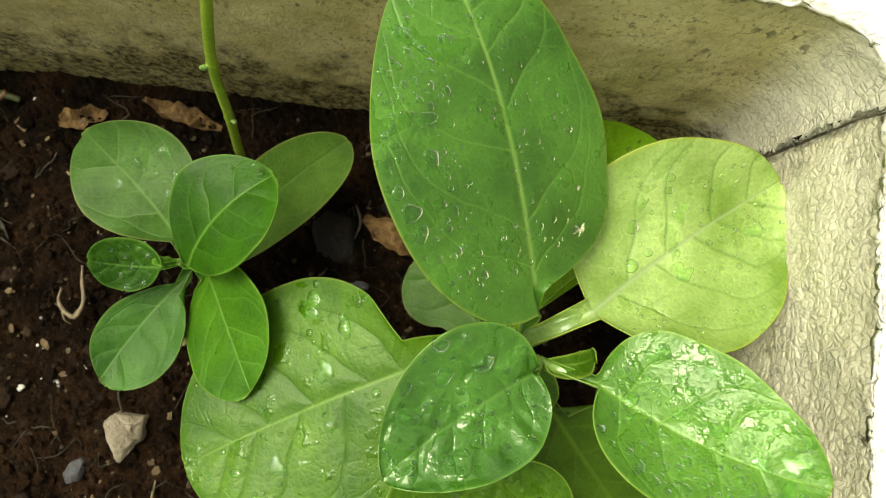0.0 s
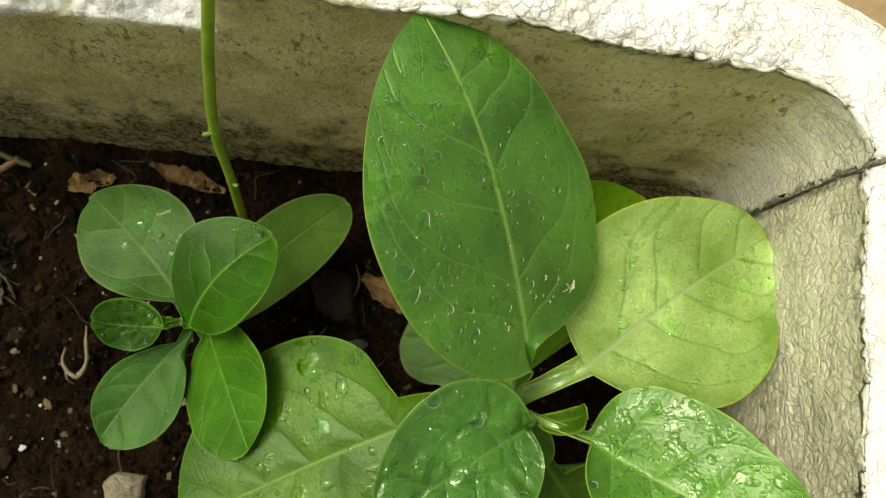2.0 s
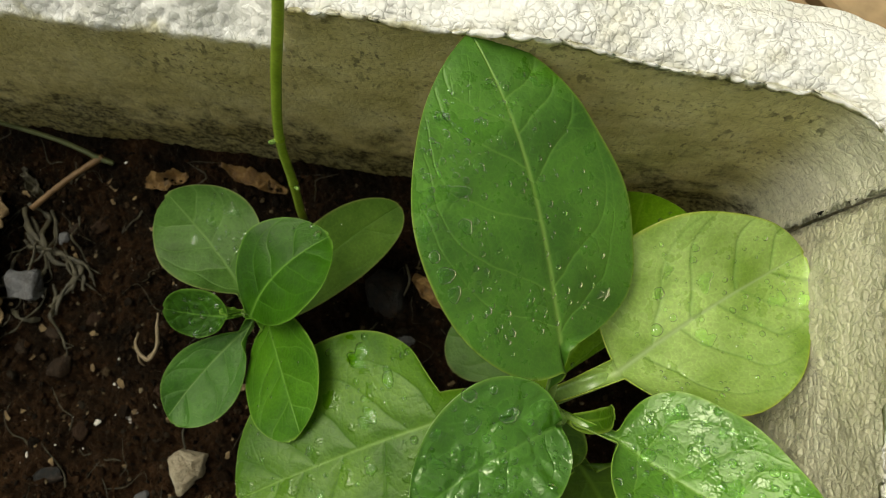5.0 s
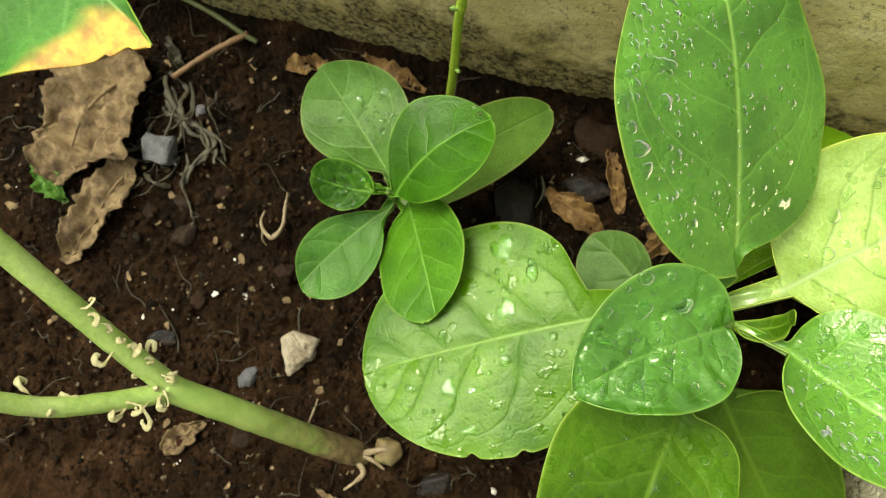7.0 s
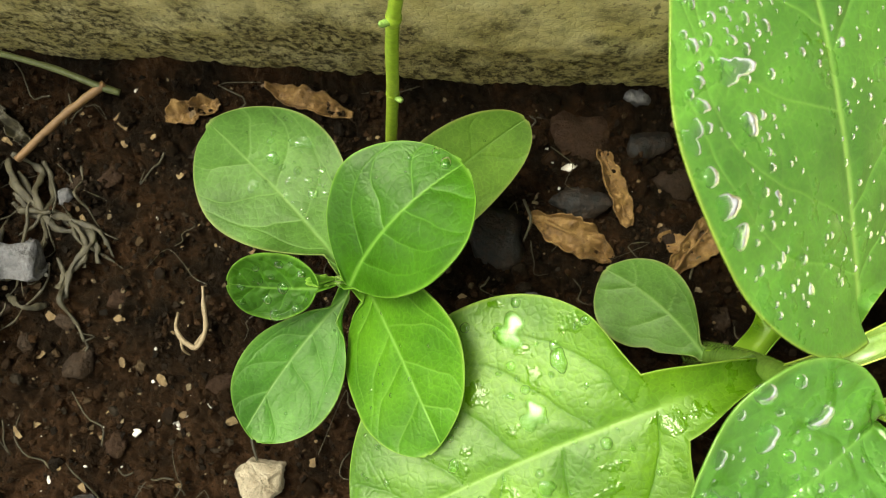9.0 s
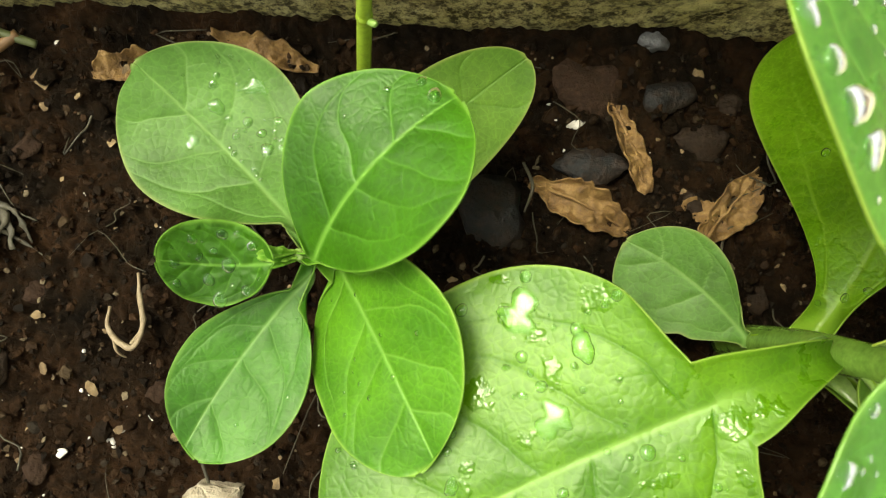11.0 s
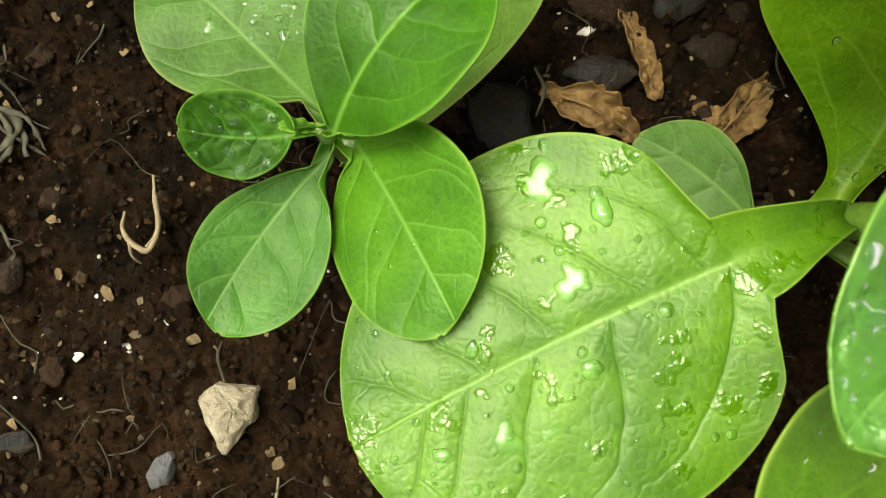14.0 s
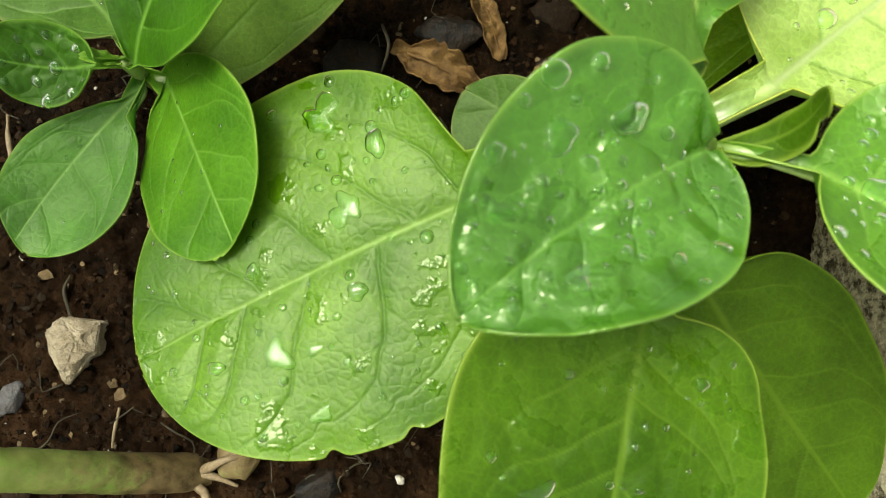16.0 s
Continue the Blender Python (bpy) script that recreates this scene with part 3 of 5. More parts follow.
    inner = np.where(kd == 0, 1.0, 0.0) * (1 - smooth(zz / zt + 0.012 * spot, 0.975, 0.995))
    if chips:
        cc = np.repeat(c, m) * np.where(kd == 0, 1, 0)
        inner = np.where(cc > 0.3, inner * (1 - smooth(zz + 0.004 * spot, 0.122, 0.129)), inner)
    dirt = np.clip(inner * stain * (1 - 0.5 * smooth(np.repeat(np.abs(nx), m), 0.3, 0.95)) * (1.0 if chips else 1.25) + np.where(kd == 1, 0.02 + 0.22 * np.clip(spot - 0.1, 0, 1), 0) + np.where(kd == 2, 0.12, 0), 0, 1)
    # real mould at the foot, with the occluded shade there painted in too
    mould_shade = inner * np.clip(1.45 - zz / 0.040 + 0.6 * spot, 0, 1) + inner * np.clip(fbm(flatv, 25, 3, 8.0) - 0.25, 0, 1) * 0.5
    mould_shade = mould_shade + inner * (0.22 * smooth(zz / zt, 0.82, 0.95) + 0.75 * smooth(zz / zt + 0.012 * spot, 0.94, 0.975) * smooth(fbm(flatv, 90, 3, 21.0), -0.1, 0.5))
    # shade over the left end, painted as a slow darkening along the wall
    mould_shade = mould_shade + inner * smooth(-flatv[:, 0] + 0.02 * spot, 0.0, 0.12) * 0.22
    # the deep crack's shade, painted dark onto the broken ends beside it
    if cut is not None:
        mould_shade = np.maximum(mould_shade, np.repeat(np.exp(-((y - cut) / 0.0012) ** 2) * np.where(np.abs(nx) > 0.9, 1, 0), m) * np.where(kd == 0, 0.7, 0.1))
    groove = np.where(kd == 0, np.where(np.abs(np.repeat(nx, m)) > 0.98, 0.7, 0.3), 1.0)
    f = [tuple(q) for q in grid_faces(n, m)]
    if ends:
        f += [tuple(range(m)), tuple(reversed(range((n - 1) * m, n * m)))]
    return mesh_object(name, flatv, f, M_FOAM, parent, attrs={"dirt": dirt, "mould_shade": np.clip(mould_shade, 0, 1), "groove": groove})


box = new("foam_box")
tagged(box, "weathered white polystyrene foam planter box, stained inside, cracked corner", "planter box")
WY, WX, LX, FY = 0.0975, 0.120, -0.46, -0.31
RC = 0.018
xs = np.concatenate([np.linspace(-0.46, -0.30, 30)[:-1], np.linspace(-0.30, WX - RC, 340)])
back = [(x, WY, 0, 1, 0.067) for x in xs]
for a in np.linspace(0, 1, 26)[1:]:
    t = a * np.pi / 2
    back.append((WX - RC + RC * np.sin(t), WY - RC + RC * np.cos(t), np.sin(t), np.cos(t), 0.067 + (0.135 - 0.067) * a))
back += [(WX, WY - RC - 0.0012 * k, 1, 0, 0.135) for k in range(1, 3)]
foam_wall("back_wall", back, box, lambda x, y: 0.1545 - 0.016 * smooth(x, 0.0, 0.115) + 0.0015 * np.sin(x * 90), chips=True, slant=(0.077, 0.25), cut=WY - RC - 0.0024)
side = [(WX, 0.0725 - 0.0011 * k, 1, 0, 0.135) for k in range(155)]
side += [(WX, y, 1, 0, 0.135) for y in np.linspace(-0.099, FY + 0.0025, 16)]
foam_wall("side_wall", side, box, lambda x, y: 0.133 + 0.001 * np.sin(y * 120) + 0.0 * x, slant=(0.0745, 0.375), stain=1.0, cut=0.0725)
front = [(x, FY, 0, -1, 0.067) for x in np.linspace(WX + 0.05, LX - 0.05, 40)]
foam_wall("front_wall", front, box, lambda x, y: 0.15 + 0.0 * x, coarse=3)
left = [(LX - 0.003, y, -1, 0, 0.067) for y in np.linspace(FY + 0.003, WY + 0.036, 40)]
foam_wall("side_wall", left, box, lambda x, y: 0.15 + 0.0 * x, coarse=3)
vb = [(LX - 0.03, FY - 0.03, BASE), (WX + 0.03, FY - 0.03, BASE), (WX + 0.03, WY + 0.03, BASE), (LX - 0.03, WY + 0.03, BASE)]
vb += [(x, y, -0.066) for x, y, z in vb]
mesh_object("bottom", np.array(vb), [(3, 2, 1, 0), (4, 5, 6, 7), (0, 1, 5, 4), (1, 2, 6, 5), (2, 3, 7, 6), (3, 0, 4, 7)], M_FOAM, box, flat=True,
            attrs={"dirt": np.ones(8) * 0.4, "mould_shade": np.zeros(8), "groove": np.zeros(8)})

# ---------------------------------------------------------------- soil
def soil_height(x, y):
    p = np.stack([np.ravel(x), np.ravel(y), np.zeros(np.size(x))], 1)
    h = 0.0045 * fbm(p, 11, 2, 1.0) + 0.0030 * fbm(p, 60, 4, 2.0, 0.65) + 0.0026 * np.abs(fbm(p, 170, 3, 5.0, 0.6))
    d1, d2, r = cells(p, 0.011, 6.0)
    h = h + 0.0022 * (r > 0.6) * np.sqrt(np.clip(1 - (d1 / 0.55) ** 2, 0, 1))
    h = h + 0.004 * smooth(p[:, 1], 0.075, 0.1) - 0.006
    return h.reshape(np.shape(x))


def hz(x, y):
    return float(soil_height(np.array([x]), np.array([y]))[0])


sx = np.concatenate([np.linspace(LX - 0.002, -0.30, 50)[:-1], np.linspace(-0.30, WX + 0.002, 480)])
sy = np.concatenate([np.linspace(FY - 0.002, -0.14, 60)[:-1], np.linspace(-0.14, WY + 0.002, 280)])
gx, gy = np.meshgrid(sx, sy, indexing="ij")
gz = soil_height(gx, gy)
soil = mesh_object("soil", np.stack([gx, gy, gz], -1).reshape(-1, 3), grid_faces(len(sx), len(sy))[:, ::-1], M_SOIL)
tagged(soil, "damp dark brown garden soil filling the foam box", "soil", kind="structure")


def scatter(name, count, size_lo, size_hi, mat, label, category, area, base=ICO1, seed=1, sink=0.3, flat=0.7):
    """Loose grains pressed into the soil, joined into one mesh."""
    r = np.random.default_rng(seed)
    bx = r.uniform(area[0], area[1], count)
    by = r.uniform(area[2], area[3], count)
    bz = soil_height(bx, by)
    rad = size_lo * (size_hi / size_lo) ** (r.random(count) ** 2.2)
    V0, F0 = base
    vs, fs = [], []
    for k in range(count):
        s = V0 * (1 + (0.28 if len(V0) < 20 else 0.12) * r.standard_normal((len(V0), 1)))
        s = s * [1, r.uniform(0.6, 1), r.uniform(min(0.45, flat * 0.6), flat)] * rad[k]
        s = s @ turn(r.uniform(-0.5, 0.5), r.uniform(-0.5, 0.5), r.uniform(0, 6.28)).T
        vs.append(s + [bx[k], by[k], bz[k] + rad[k] * sink])
        fs.append(F0 + k * len(V0))
    ob = mesh_object(name, np.vstack(vs), np.vstack(fs), mat, flat=True)
    return tagged(ob, label, category, kind="stuff")


scatter("soil_clods", 1500, 0.0013, 0.0042, M_SOIL, "damp brown clods of soil", "soil", (-0.33, 0.11, -0.16, 0.092), ICO2, 2, 0.05, 0.7)
scatter("soil_crumbs", 24000, 0.0003, 0.0019, M_GRAIN, "loose dark crumbs of soil and grit", "soil crumbs", (-0.33, 0.11, -0.16, 0.092), seed=3)
scatter("gravel", 200, 0.0014, 0.0040, M_GRAIN, "small brown and grey gravel lying on the soil", "gravel", (-0.33, 0.11, -0.16, 0.09), ICO2, 4, 0.2, 0.75)
scatter("white_grit", 150, 0.0003, 0.0010, M_WHITE, "tiny white specks of perlite on the soil", "perlite", (-0.32, 0.05, -0.15, 0.085), ICO1, 5, 0.6)

scatter("leaf_litter", 260, 0.0009, 0.0032, M_DEAD, "small brown flakes of old leaf on the soil", "leaf litter", (-0.33, 0.10, -0.16, 0.09), ICO1, 8, 0.5, 0.2)
scatter("tan_flakes", 24, 0.0006, 0.0022, M_DEAD, "small tan flakes of straw and husk on the soil", "leaf litter", (-0.33, 0.06, -0.16, 0.09), ICO1, 9, 0.7, 0.25)

# hair roots and straw lying on the soil
r = np.random.default_rng(12)
bits = []
for k in range(130):
    x, y, a, ln = r.uniform(-0.32, 0.06), r.uniform(-0.15, 0.085), r.uniform(0, 6.28), r.uniform(0.006, 0.028)
    pts = []
    for q in np.linspace(0, 1, 5):
        px, py = x + ln * q * math.cos(a + q * r.uniform(-1, 1)), y + ln * q * math.sin(a + q * r.uniform(-1, 1))
        pts.append((px, py, hz(px, py) + 0.0012 + 0.002 * r.random()))
    w = r.uniform(0.00018, 0.0005)
    bits.append(tube_mesh(pts, [w, w, w * 0.8, w * 0.6, w * 0.3], 12, 5))
v, f = join(bits)
tagged(mesh_object("root_hairs", v, f, M_FIBRE), "fine brown root hairs and straw on the soil", "roots", kind="stuff")


def rock(name, at, size, mat, label, category="pebble", seed=0, rot=0.0, facet=0.0, group=""):
    """A stone: a lumpy, partly cut ellipsoid resting in the soil."""
    V0, F0 = ICO3
    rr = np.random.default_rng(seed)
    v = V0 * (1 + 0.30 * fbm(V0, 1.3, 5, seed + 0.5, 0.62))[:, None]
    for c in range(int(5 + 5 * facet)):
        nrm = rr.standard_normal(3)
        nrm /= np.linalg.norm(nrm)
        d = rr.uniform(0.45, 0.8)
        over = np.clip(v @ nrm - d, 0, None)
        v = v - nrm * over[:, None] * (0.75 + 0.25 * facet)
    v = v * np.array(size) / 2 @ turn(0, 0, radians(rot)).T
    v = v * (1 + 0.05 * fbm(v + seed, 500, 3, 1.0, 0.7))[:, None]
    z = hz(*at) + size[2] * 0.04
    ob = mesh_object(name, v, F0, mat)
    ob.location = (at[0], at[1], z)
    return tagged(ob, label, category, group)


def shard(name, at, outline, height, mat, label, seed=0):
    """A broken stone: the hull of a ragged outline below and a smaller one above, its edges eased."""
    rr = np.random.default_rng(seed)
    bm = bmesh.new()
    for x, y in outline:
        bm.verts.new((x, y, -0.003))
        bm.verts.new((x * 0.97 + rr.normal(0, 0.0004), y * 0.97, height * rr.uniform(0.35, 0.6)))
        bm.verts.new((x * 0.55 + rr.normal(0, 0.0008), y * 0.6 + rr.normal(0, 0.0008), height * rr.uniform(0.8, 1.0)))
    out = bmesh.ops.convex_hull(bm, input=list(bm.verts))
    bmesh.ops.delete(bm, geom=[q for q in out["geom_interior"] if isinstance(q, bmesh.types.BMVert)], context="VERTS")
    bmesh.ops.bevel(bm, geom=list(bm.edges), offset=0.0005, segments=2, affect="EDGES")
    bmesh.ops.triangulate(bm, faces=list(bm.faces))
    bmesh.ops.subdivide_edges(bm, edges=list(bm.edges), cuts=3, use_grid_fill=True)
    co = np.array([q.co[:] for q in bm.verts])
    bm.normal_update()
    push = 0.0010 * fbm(co, 240, 4, seed + 3.0, 0.6)
    for q, d in zip(bm.verts, push):
        q.co += q.normal * float(d)
    me = bpy.data.meshes.new(name)
    bm.to_mesh(me)
    bm.free()
    me.materials.append(mat)
    ob = new(name, me)
    ob.location = (at[0], at[1], hz(*at) + 0.001)
    return tagged(ob, label, "stone")


shard("cream_stone", (-0.129, -0.066), [(-0.0105, 0.0045), (-0.004, 0.0095), (0.0095, 0.0085), (0.0095, -0.002), (0.004, -0.0085), (0.0005, -0.0125), (-0.002, -0.004)], 0.009, M_CREAM, "angular cream coloured stone lying on the soil", 3)
rock("grey_stone", (-0.228, 0.014), (0.032, 0.030, 0.026), M_GREY, "crumpled grey and white stone among dry roots", "stone", 5, 30, 2.4)
rock("dark_stone", (-0.0115, 0.051), (0.030, 0.017, 0.012), M_BLACK, "blocky black stone on the soil", "stone", 6, -5, 1.0)
rock("dark_stone", (-0.045, 0.031), (0.024, 0.030, 0.013), M_BLACK, "blocky black stone in the shade of leaves", "stone", 7, 12, 0.8)
rock("dark_stone", (0.011, 0.076), (0.018, 0.016, 0.011), M_BLACK, "black earthy stone by the box wall", "stone", 8, 40, 0.6)
rock("dark_stone", (-0.044, -0.108), (0.020, 0.015, 0.012), M_BLACK, "dark angular stone under a leaf", "stone", 9, 30, 0.6)
rock("red_stone", (-0.014, 0.077), (0.022, 0.023, 0.015), M_REDROCK, "rough reddish brown stone by the box wall", "stone", 10, 0)
rock("red_stone", (0.026, 0.062), (0.020, 0.014, 0.010), M_BROWN, "dull brown stone on the soil", "stone", 11, 10)
rock("brown_stone", (-0.2025, -0.024), (0.018, 0.015, 0.009), M_BROWN, "brown earthy stone on the soil", "stone", 12, 50, 0.7)
rock("grey_stone", (-0.149, -0.085), (0.014, 0.010, 0.007), M_GREY, "small flat grey stone", "stone", 13, 60, 0.6)
rock("dark_stone", (-0.196, -0.078), (0.017, 0.010, 0.008), M_BLACK, "glossy dark flinty stone", "stone", 14, 20, 0.9)
for k, (x, y, s) in enumerate([(-0.2155, 0.046, 0.010), (-0.202, 0.049, 0.010), (-0.218, 0.040, 0.008), (-0.226, -0.019, 0.011), (-0.21, -0.009, 0.010), (-0.1497, -0.03, 0.012),
                               (-0.1435, -0.115, 0.012), (-0.169, -0.10, 0.011), (0.045, 0.01, 0.013), (0.0225, 0.0394, 0.012), (-0.03, 0.012, 0.010), (-0.06, 0.05, 0.011),
                               (-0.235, -0.006, 0.009), (-0.191, 0.0006, 0.012), (0.006, 0.094, 0.010), (-0.165, 0.062, 0.009), (0.035, 0.075, 0.012), (-0.185, -0.055, 0.01)]):
    rock("pebble", (x, y), (s, s * 0.8, s * 0.6), (M_BROWN, M_REDROCK, M_GREY, M_BROWN)[k % 4 if k % 3 else 0], "small earthy brown pebble on the soil", "pebble", 20 + k, k * 37, 0.4, "pebbles on the soil")


def crumb(at, s, seed):
    return rock("foam_crumb", at, (s, s * 0.75, s * 0.6), M_WHITE, "small white crumb of foam on the soil", "foam crumb", seed, seed * 50, 0.5, "foam crumbs")


for k, (x, y, s) in enumerate([(-0.165, -0.047, 0.005), (-0.151, -0.038, 0.003), (-0.1787, -0.05, 0.004), (-0.161, -0.043, 0.003), (-0.213, -0.072, 0.004), (-0.0175, 0.064, 0.007), (-0.0175, -0.103, 0.005)]):
    crumb((x, y), s, 60 + k)

# ---------------------------------------------------------------- dead leaves, roots, twigs
def dead_leaf(name, a, b, width, mat, label, curl=0.5, crumple=0.004, seed=0, lift=0.002, roll=0.0, arch=0.3):
    """A dried leaf: torn outline, rolled edges, crumpled; it rests on the soil from a to b."""
    a, b = np.array(a, float), np.array(b, float)
    n, m = 44, 26
    s, u = np.meshgrid(np.linspace(0, 1, n), np.linspace(-1, 1, m), indexing="ij")
    d = b - a
    ln = np.linalg.norm(d)
    t, sd = d / ln, np.array([-d[1], d[0]]) / ln
    w = width / 2 * np.clip(np.sin(np.pi * np.clip(s * 0.94 + 0.03, 0, 1)), 0, 1) ** 0.7
    p0 = np.stack([s.ravel() * 3 + seed, u.ravel() * 0.6, 0 * s.ravel()], 1)
    w = w * (1 + 0.30 * fbm(p0, 1.7, 3, seed, 0.6).reshape(s.shape))
    ang = u * curl * 2.6
    lat = np.where(np.abs(ang) > 1e-6, np.sin(ang) / (curl * 2.6 + 1e-9), u)
    up = (1 - np.cos(ang)) / (curl * 2.6 + 1e-9)
    x = a[0] + t[0] * ln * s + sd[0] * lat * w
    y = a[1] + t[1] * ln * s + sd[1] * lat * w
    p1 = np.stack([s.ravel() * ln, (u * w).ravel(), np.full(s.size, seed * 0.1)], 1)
    z = up * w + crumple * fbm(p1, 75, 4, seed + 2, 0.6).reshape(s.shape) + arch * ln * 0.25 * np.sin(np.pi * s) + roll * u * w
    z = z - z.min()
    low = soil_height(x, y)
    z = z * 0.9 + low + lift * 0.3 - 0.0005
    ob = mesh_object(name, np.stack([x, y, z], -1).reshape(-1, 3), grid_faces(n, m), mat)
    so = ob.modifiers.new("thickness", "SOLIDIFY")
    so.thickness = 0.0005
    tagged(ob, label, "dead leaf")
    if width > 0.012:
        mid = np.stack([x, y, z], -1)[2:-4:6, m // 2]
        tube("midrib", [tuple(q) for q in mid], list(np.linspace(0.0011, 0.0004, len(mid)) * (0.6 + width * 8)), mat, ob, n=30, ring=7)
    return ob


dead_leaf("dead_leaf", (-0.262, 0.062), (-0.281, -0.018), 0.066, M_DEAD, "large crumpled tan dead leaf on the soil", 0.2, 0.008, 1, 0.002, 0.1, 0.3)
dead_leaf("dead_leaf", (-0.238, 0.004), (-0.262, -0.056), 0.026, M_DEAD, "torn brown strip of dead leaf on the soil", 0.3, 0.004, 2, 0.001, -0.1, 0.12)
dead_leaf("dead_leaf", (-0.032, 0.045), (0.002, 0.030), 0.015, M_RUST, "curled rusty brown dead leaf on the soil", 0.5, 0.003, 3, 0.001, 0.2, 0.3)
dead_leaf("dead_leaf", (-0.006, 0.073), (0.007, 0.043), 0.013, M_RUST, "twisted rusty dead leaf between stones", 0.6, 0.003, 4, 0.003, -0.3, 0.35)
dead_leaf("dead_leaf", (0.022, 0.024), (0.044, 0.052), 0.016, M_RUST, "folded rusty dead leaf on the soil", 0.45, 0.003, 5, 0.001, 0.2, 0.2)
dead_leaf("dead_leaf", (-0.140, 0.0895), (-0.106, 0.082), 0.011, M_RUST, "thin brown dead leaf along the box wall", 0.5, 0.003, 6, 0.001, 0.2, 0.25)
dead_leaf("dead_leaf", (-0.180, 0.074), (-0.160, 0.083), 0.012, M_RUST, "small brown dead leaf along the box wall", 0.4, 0.003, 7, 0.001, 0.2, 0.2)
dead_leaf("dead_leaf", (-0.180, -0.132), (-0.163, -0.112), 0.014, M_DEAD, "small pale dead leaf on the soil", 0.4, 0.003, 8)
dead_leaf("dead_leaf", (-0.100, -0.1265), (-0.075, -0.133), 0.006, M_DEAD, "narrow pale dead leaf near the cut stem", 0.5, 0.002, 9)
dead_leaf("dead_leaf", (0.018, 0.040), (0.030, 0.036), 0.010, M_RUST, "small brown scrap of dead leaf", 0.3, 0.002, 10)
dead_leaf("dead_leaf", (-0.296, -0.010), (-0.270, -0.026), 0.014, M_DULL, "withered grey green leaf scrap on the soil", 0.4, 0.004, 11)
dead_leaf("dead_leaf", (-0.250, 0.075), (-0.236, 0.058), 0.007, M_FIBRE, "shrivelled grey leaf strip on the soil", 0.5, 0.003, 12)

curl = new("curled_root")
tagged(curl, "pale curled dry root standing from the soil", "root")
tube("strand", [(-0.166, -0.003, 0.002), (-0.1655, -0.009, 0.004), (-0.1615, -0.0135, 0.005), (-0.156, -0.0155, 0.006), (-0.1525, -0.008, 0.008), (-0.1535, 0.001, 0.010), (-0.1545, 0.008, 0.010)],
     [0.0005, 0.0008, 0.001, 0.001, 0.0009, 0.0007, 0.0004], M_ROOT, curl, rough=0.0003)
tube("strand", [(-0.1635, -0.0115, 0.004), (-0.163, -0.017, 0.001), (-0.161, -0.0195, -0.003)], [0.0006, 0.0005, 0.0003], M_ROOT, curl)
tube("strand", [(-0.157, -0.0145, 0.005), (-0.155, -0.010, 0.003), (-0.1545, -0.006, 0.001)], [0.0006, 0.0005, 0.0003], M_ROOT, curl)

mat_roots = new("dry_root_tuft")
tagged(mat_roots, "tangled tuft of dry brown roots on the soil", "roots")
r = np.random.default_rng(31)
for k in range(13):
    x0, y0 = -0.234 + r.uniform(-0.014, 0.022), 0.052 + r.uniform(-0.040, 0.006)
    a, bend, ln, pts = math.radians(r.uniform(-125, -35)), r.uniform(-2.6, 2.6), r.uniform(0.016, 0.044), []
    for q in range(7):
        pts.append((x0, y0, hz(x0, y0) + 0.001 + 0.0035 * r.random()))
        x0, y0 = x0 + ln / 6 * math.cos(a + bend * q / 6), y0 + ln / 6 * math.sin(a + bend * q / 6)
        a += r.uniform(-0.35, 0.35)
    w = 0.0003 + 0.0010 * r.random() ** 2
    tube("strand", pts, [w * 0.6, w, w * 1.1, w, w * 0.8, w * 0.6, w * 0.3], M_FIBRE, mat_roots, n=26, ring=7, flat=0.7, rough=0.0004, seed=k)

for k, way in enumerate([[(-0.243, 0.053), (-0.235, 0.042), (-0.224, 0.033), (-0.212, 0.028), (-0.203, 0.022), (-0.201, 0.014)],
                        [(-0.238, 0.049), (-0.2285, 0.037), (-0.2135, 0.0293), (-0.204, 0.023), (-0.2095, 0.012), (-0.210, -0.0015)],
                        [(-0.240, 0.056), (-0.231, 0.050), (-0.228, 0.039), (-0.219, 0.027), (-0.207, 0.026), (-0.206, 0.012)],
                        [(-0.214, 0.030), (-0.207, 0.024), (-0.206, 0.016), (-0.212, 0.008), (-0.214, 0.003)],
                        [(-0.236, 0.040), (-0.229, 0.032), (-0.217, 0.0315), (-0.209, 0.029), (-0.202, 0.027), (-0.197, 0.017)],
                        [(-0.238, 0.001), (-0.231, -0.002), (-0.224, -0.005), (-0.218, -0.004)]]):
    pts = [(x, y, hz(x, y) + 0.0025 + 0.0016 * math.sin(2.1 * k + 1.7 * q)) for q, (x, y) in enumerate(way)]
    w = 0.0017 - 0.00015 * k
    tube("strand", pts, [w * 0.7, w, w * 1.1, w, w * 0.8, w * 0.4][:len(pts)], M_FIBRE, mat_roots, "shredded olive brown root", n=40, ring=10, flat=0.5, rough=0.0009, seed=50 + k)

twig = new("dry_twig")
tagged(twig, "short dry brown twig leaning on the soil", "twig")
tube("stick", [(-0.204, 0.0855, 0.004), (-0.22, 0.070, 0.005), (-0.237, 0.053, 0.002)], [0.0016, 0.0015, 0.0014], M_TWIG, twig, rough=0.0003)
for k, pts in enumerate([[(-0.129, -0.056, 0.005), (-0.1315, -0.048, 0.006), (-0.131, -0.043, 0.004)], [(-0.111, -0.085, 0.002), (-0.111, -0.092, 0.004), (-0.112, -0.098, 0.002)], [(-0.035, 0.05, 0.004), (-0.032, 0.042, 0.006), (-0.034, 0.034, 0.003)]]):
    st = new("straw_strand")
    tagged(st, "thin dry straw strand on the soil", "straw", "straw strands")
    tube("strand", pts, [0.0005, 0.0006, 0.0003], M_FIBRE if k != 1 else M_ROOT, st)

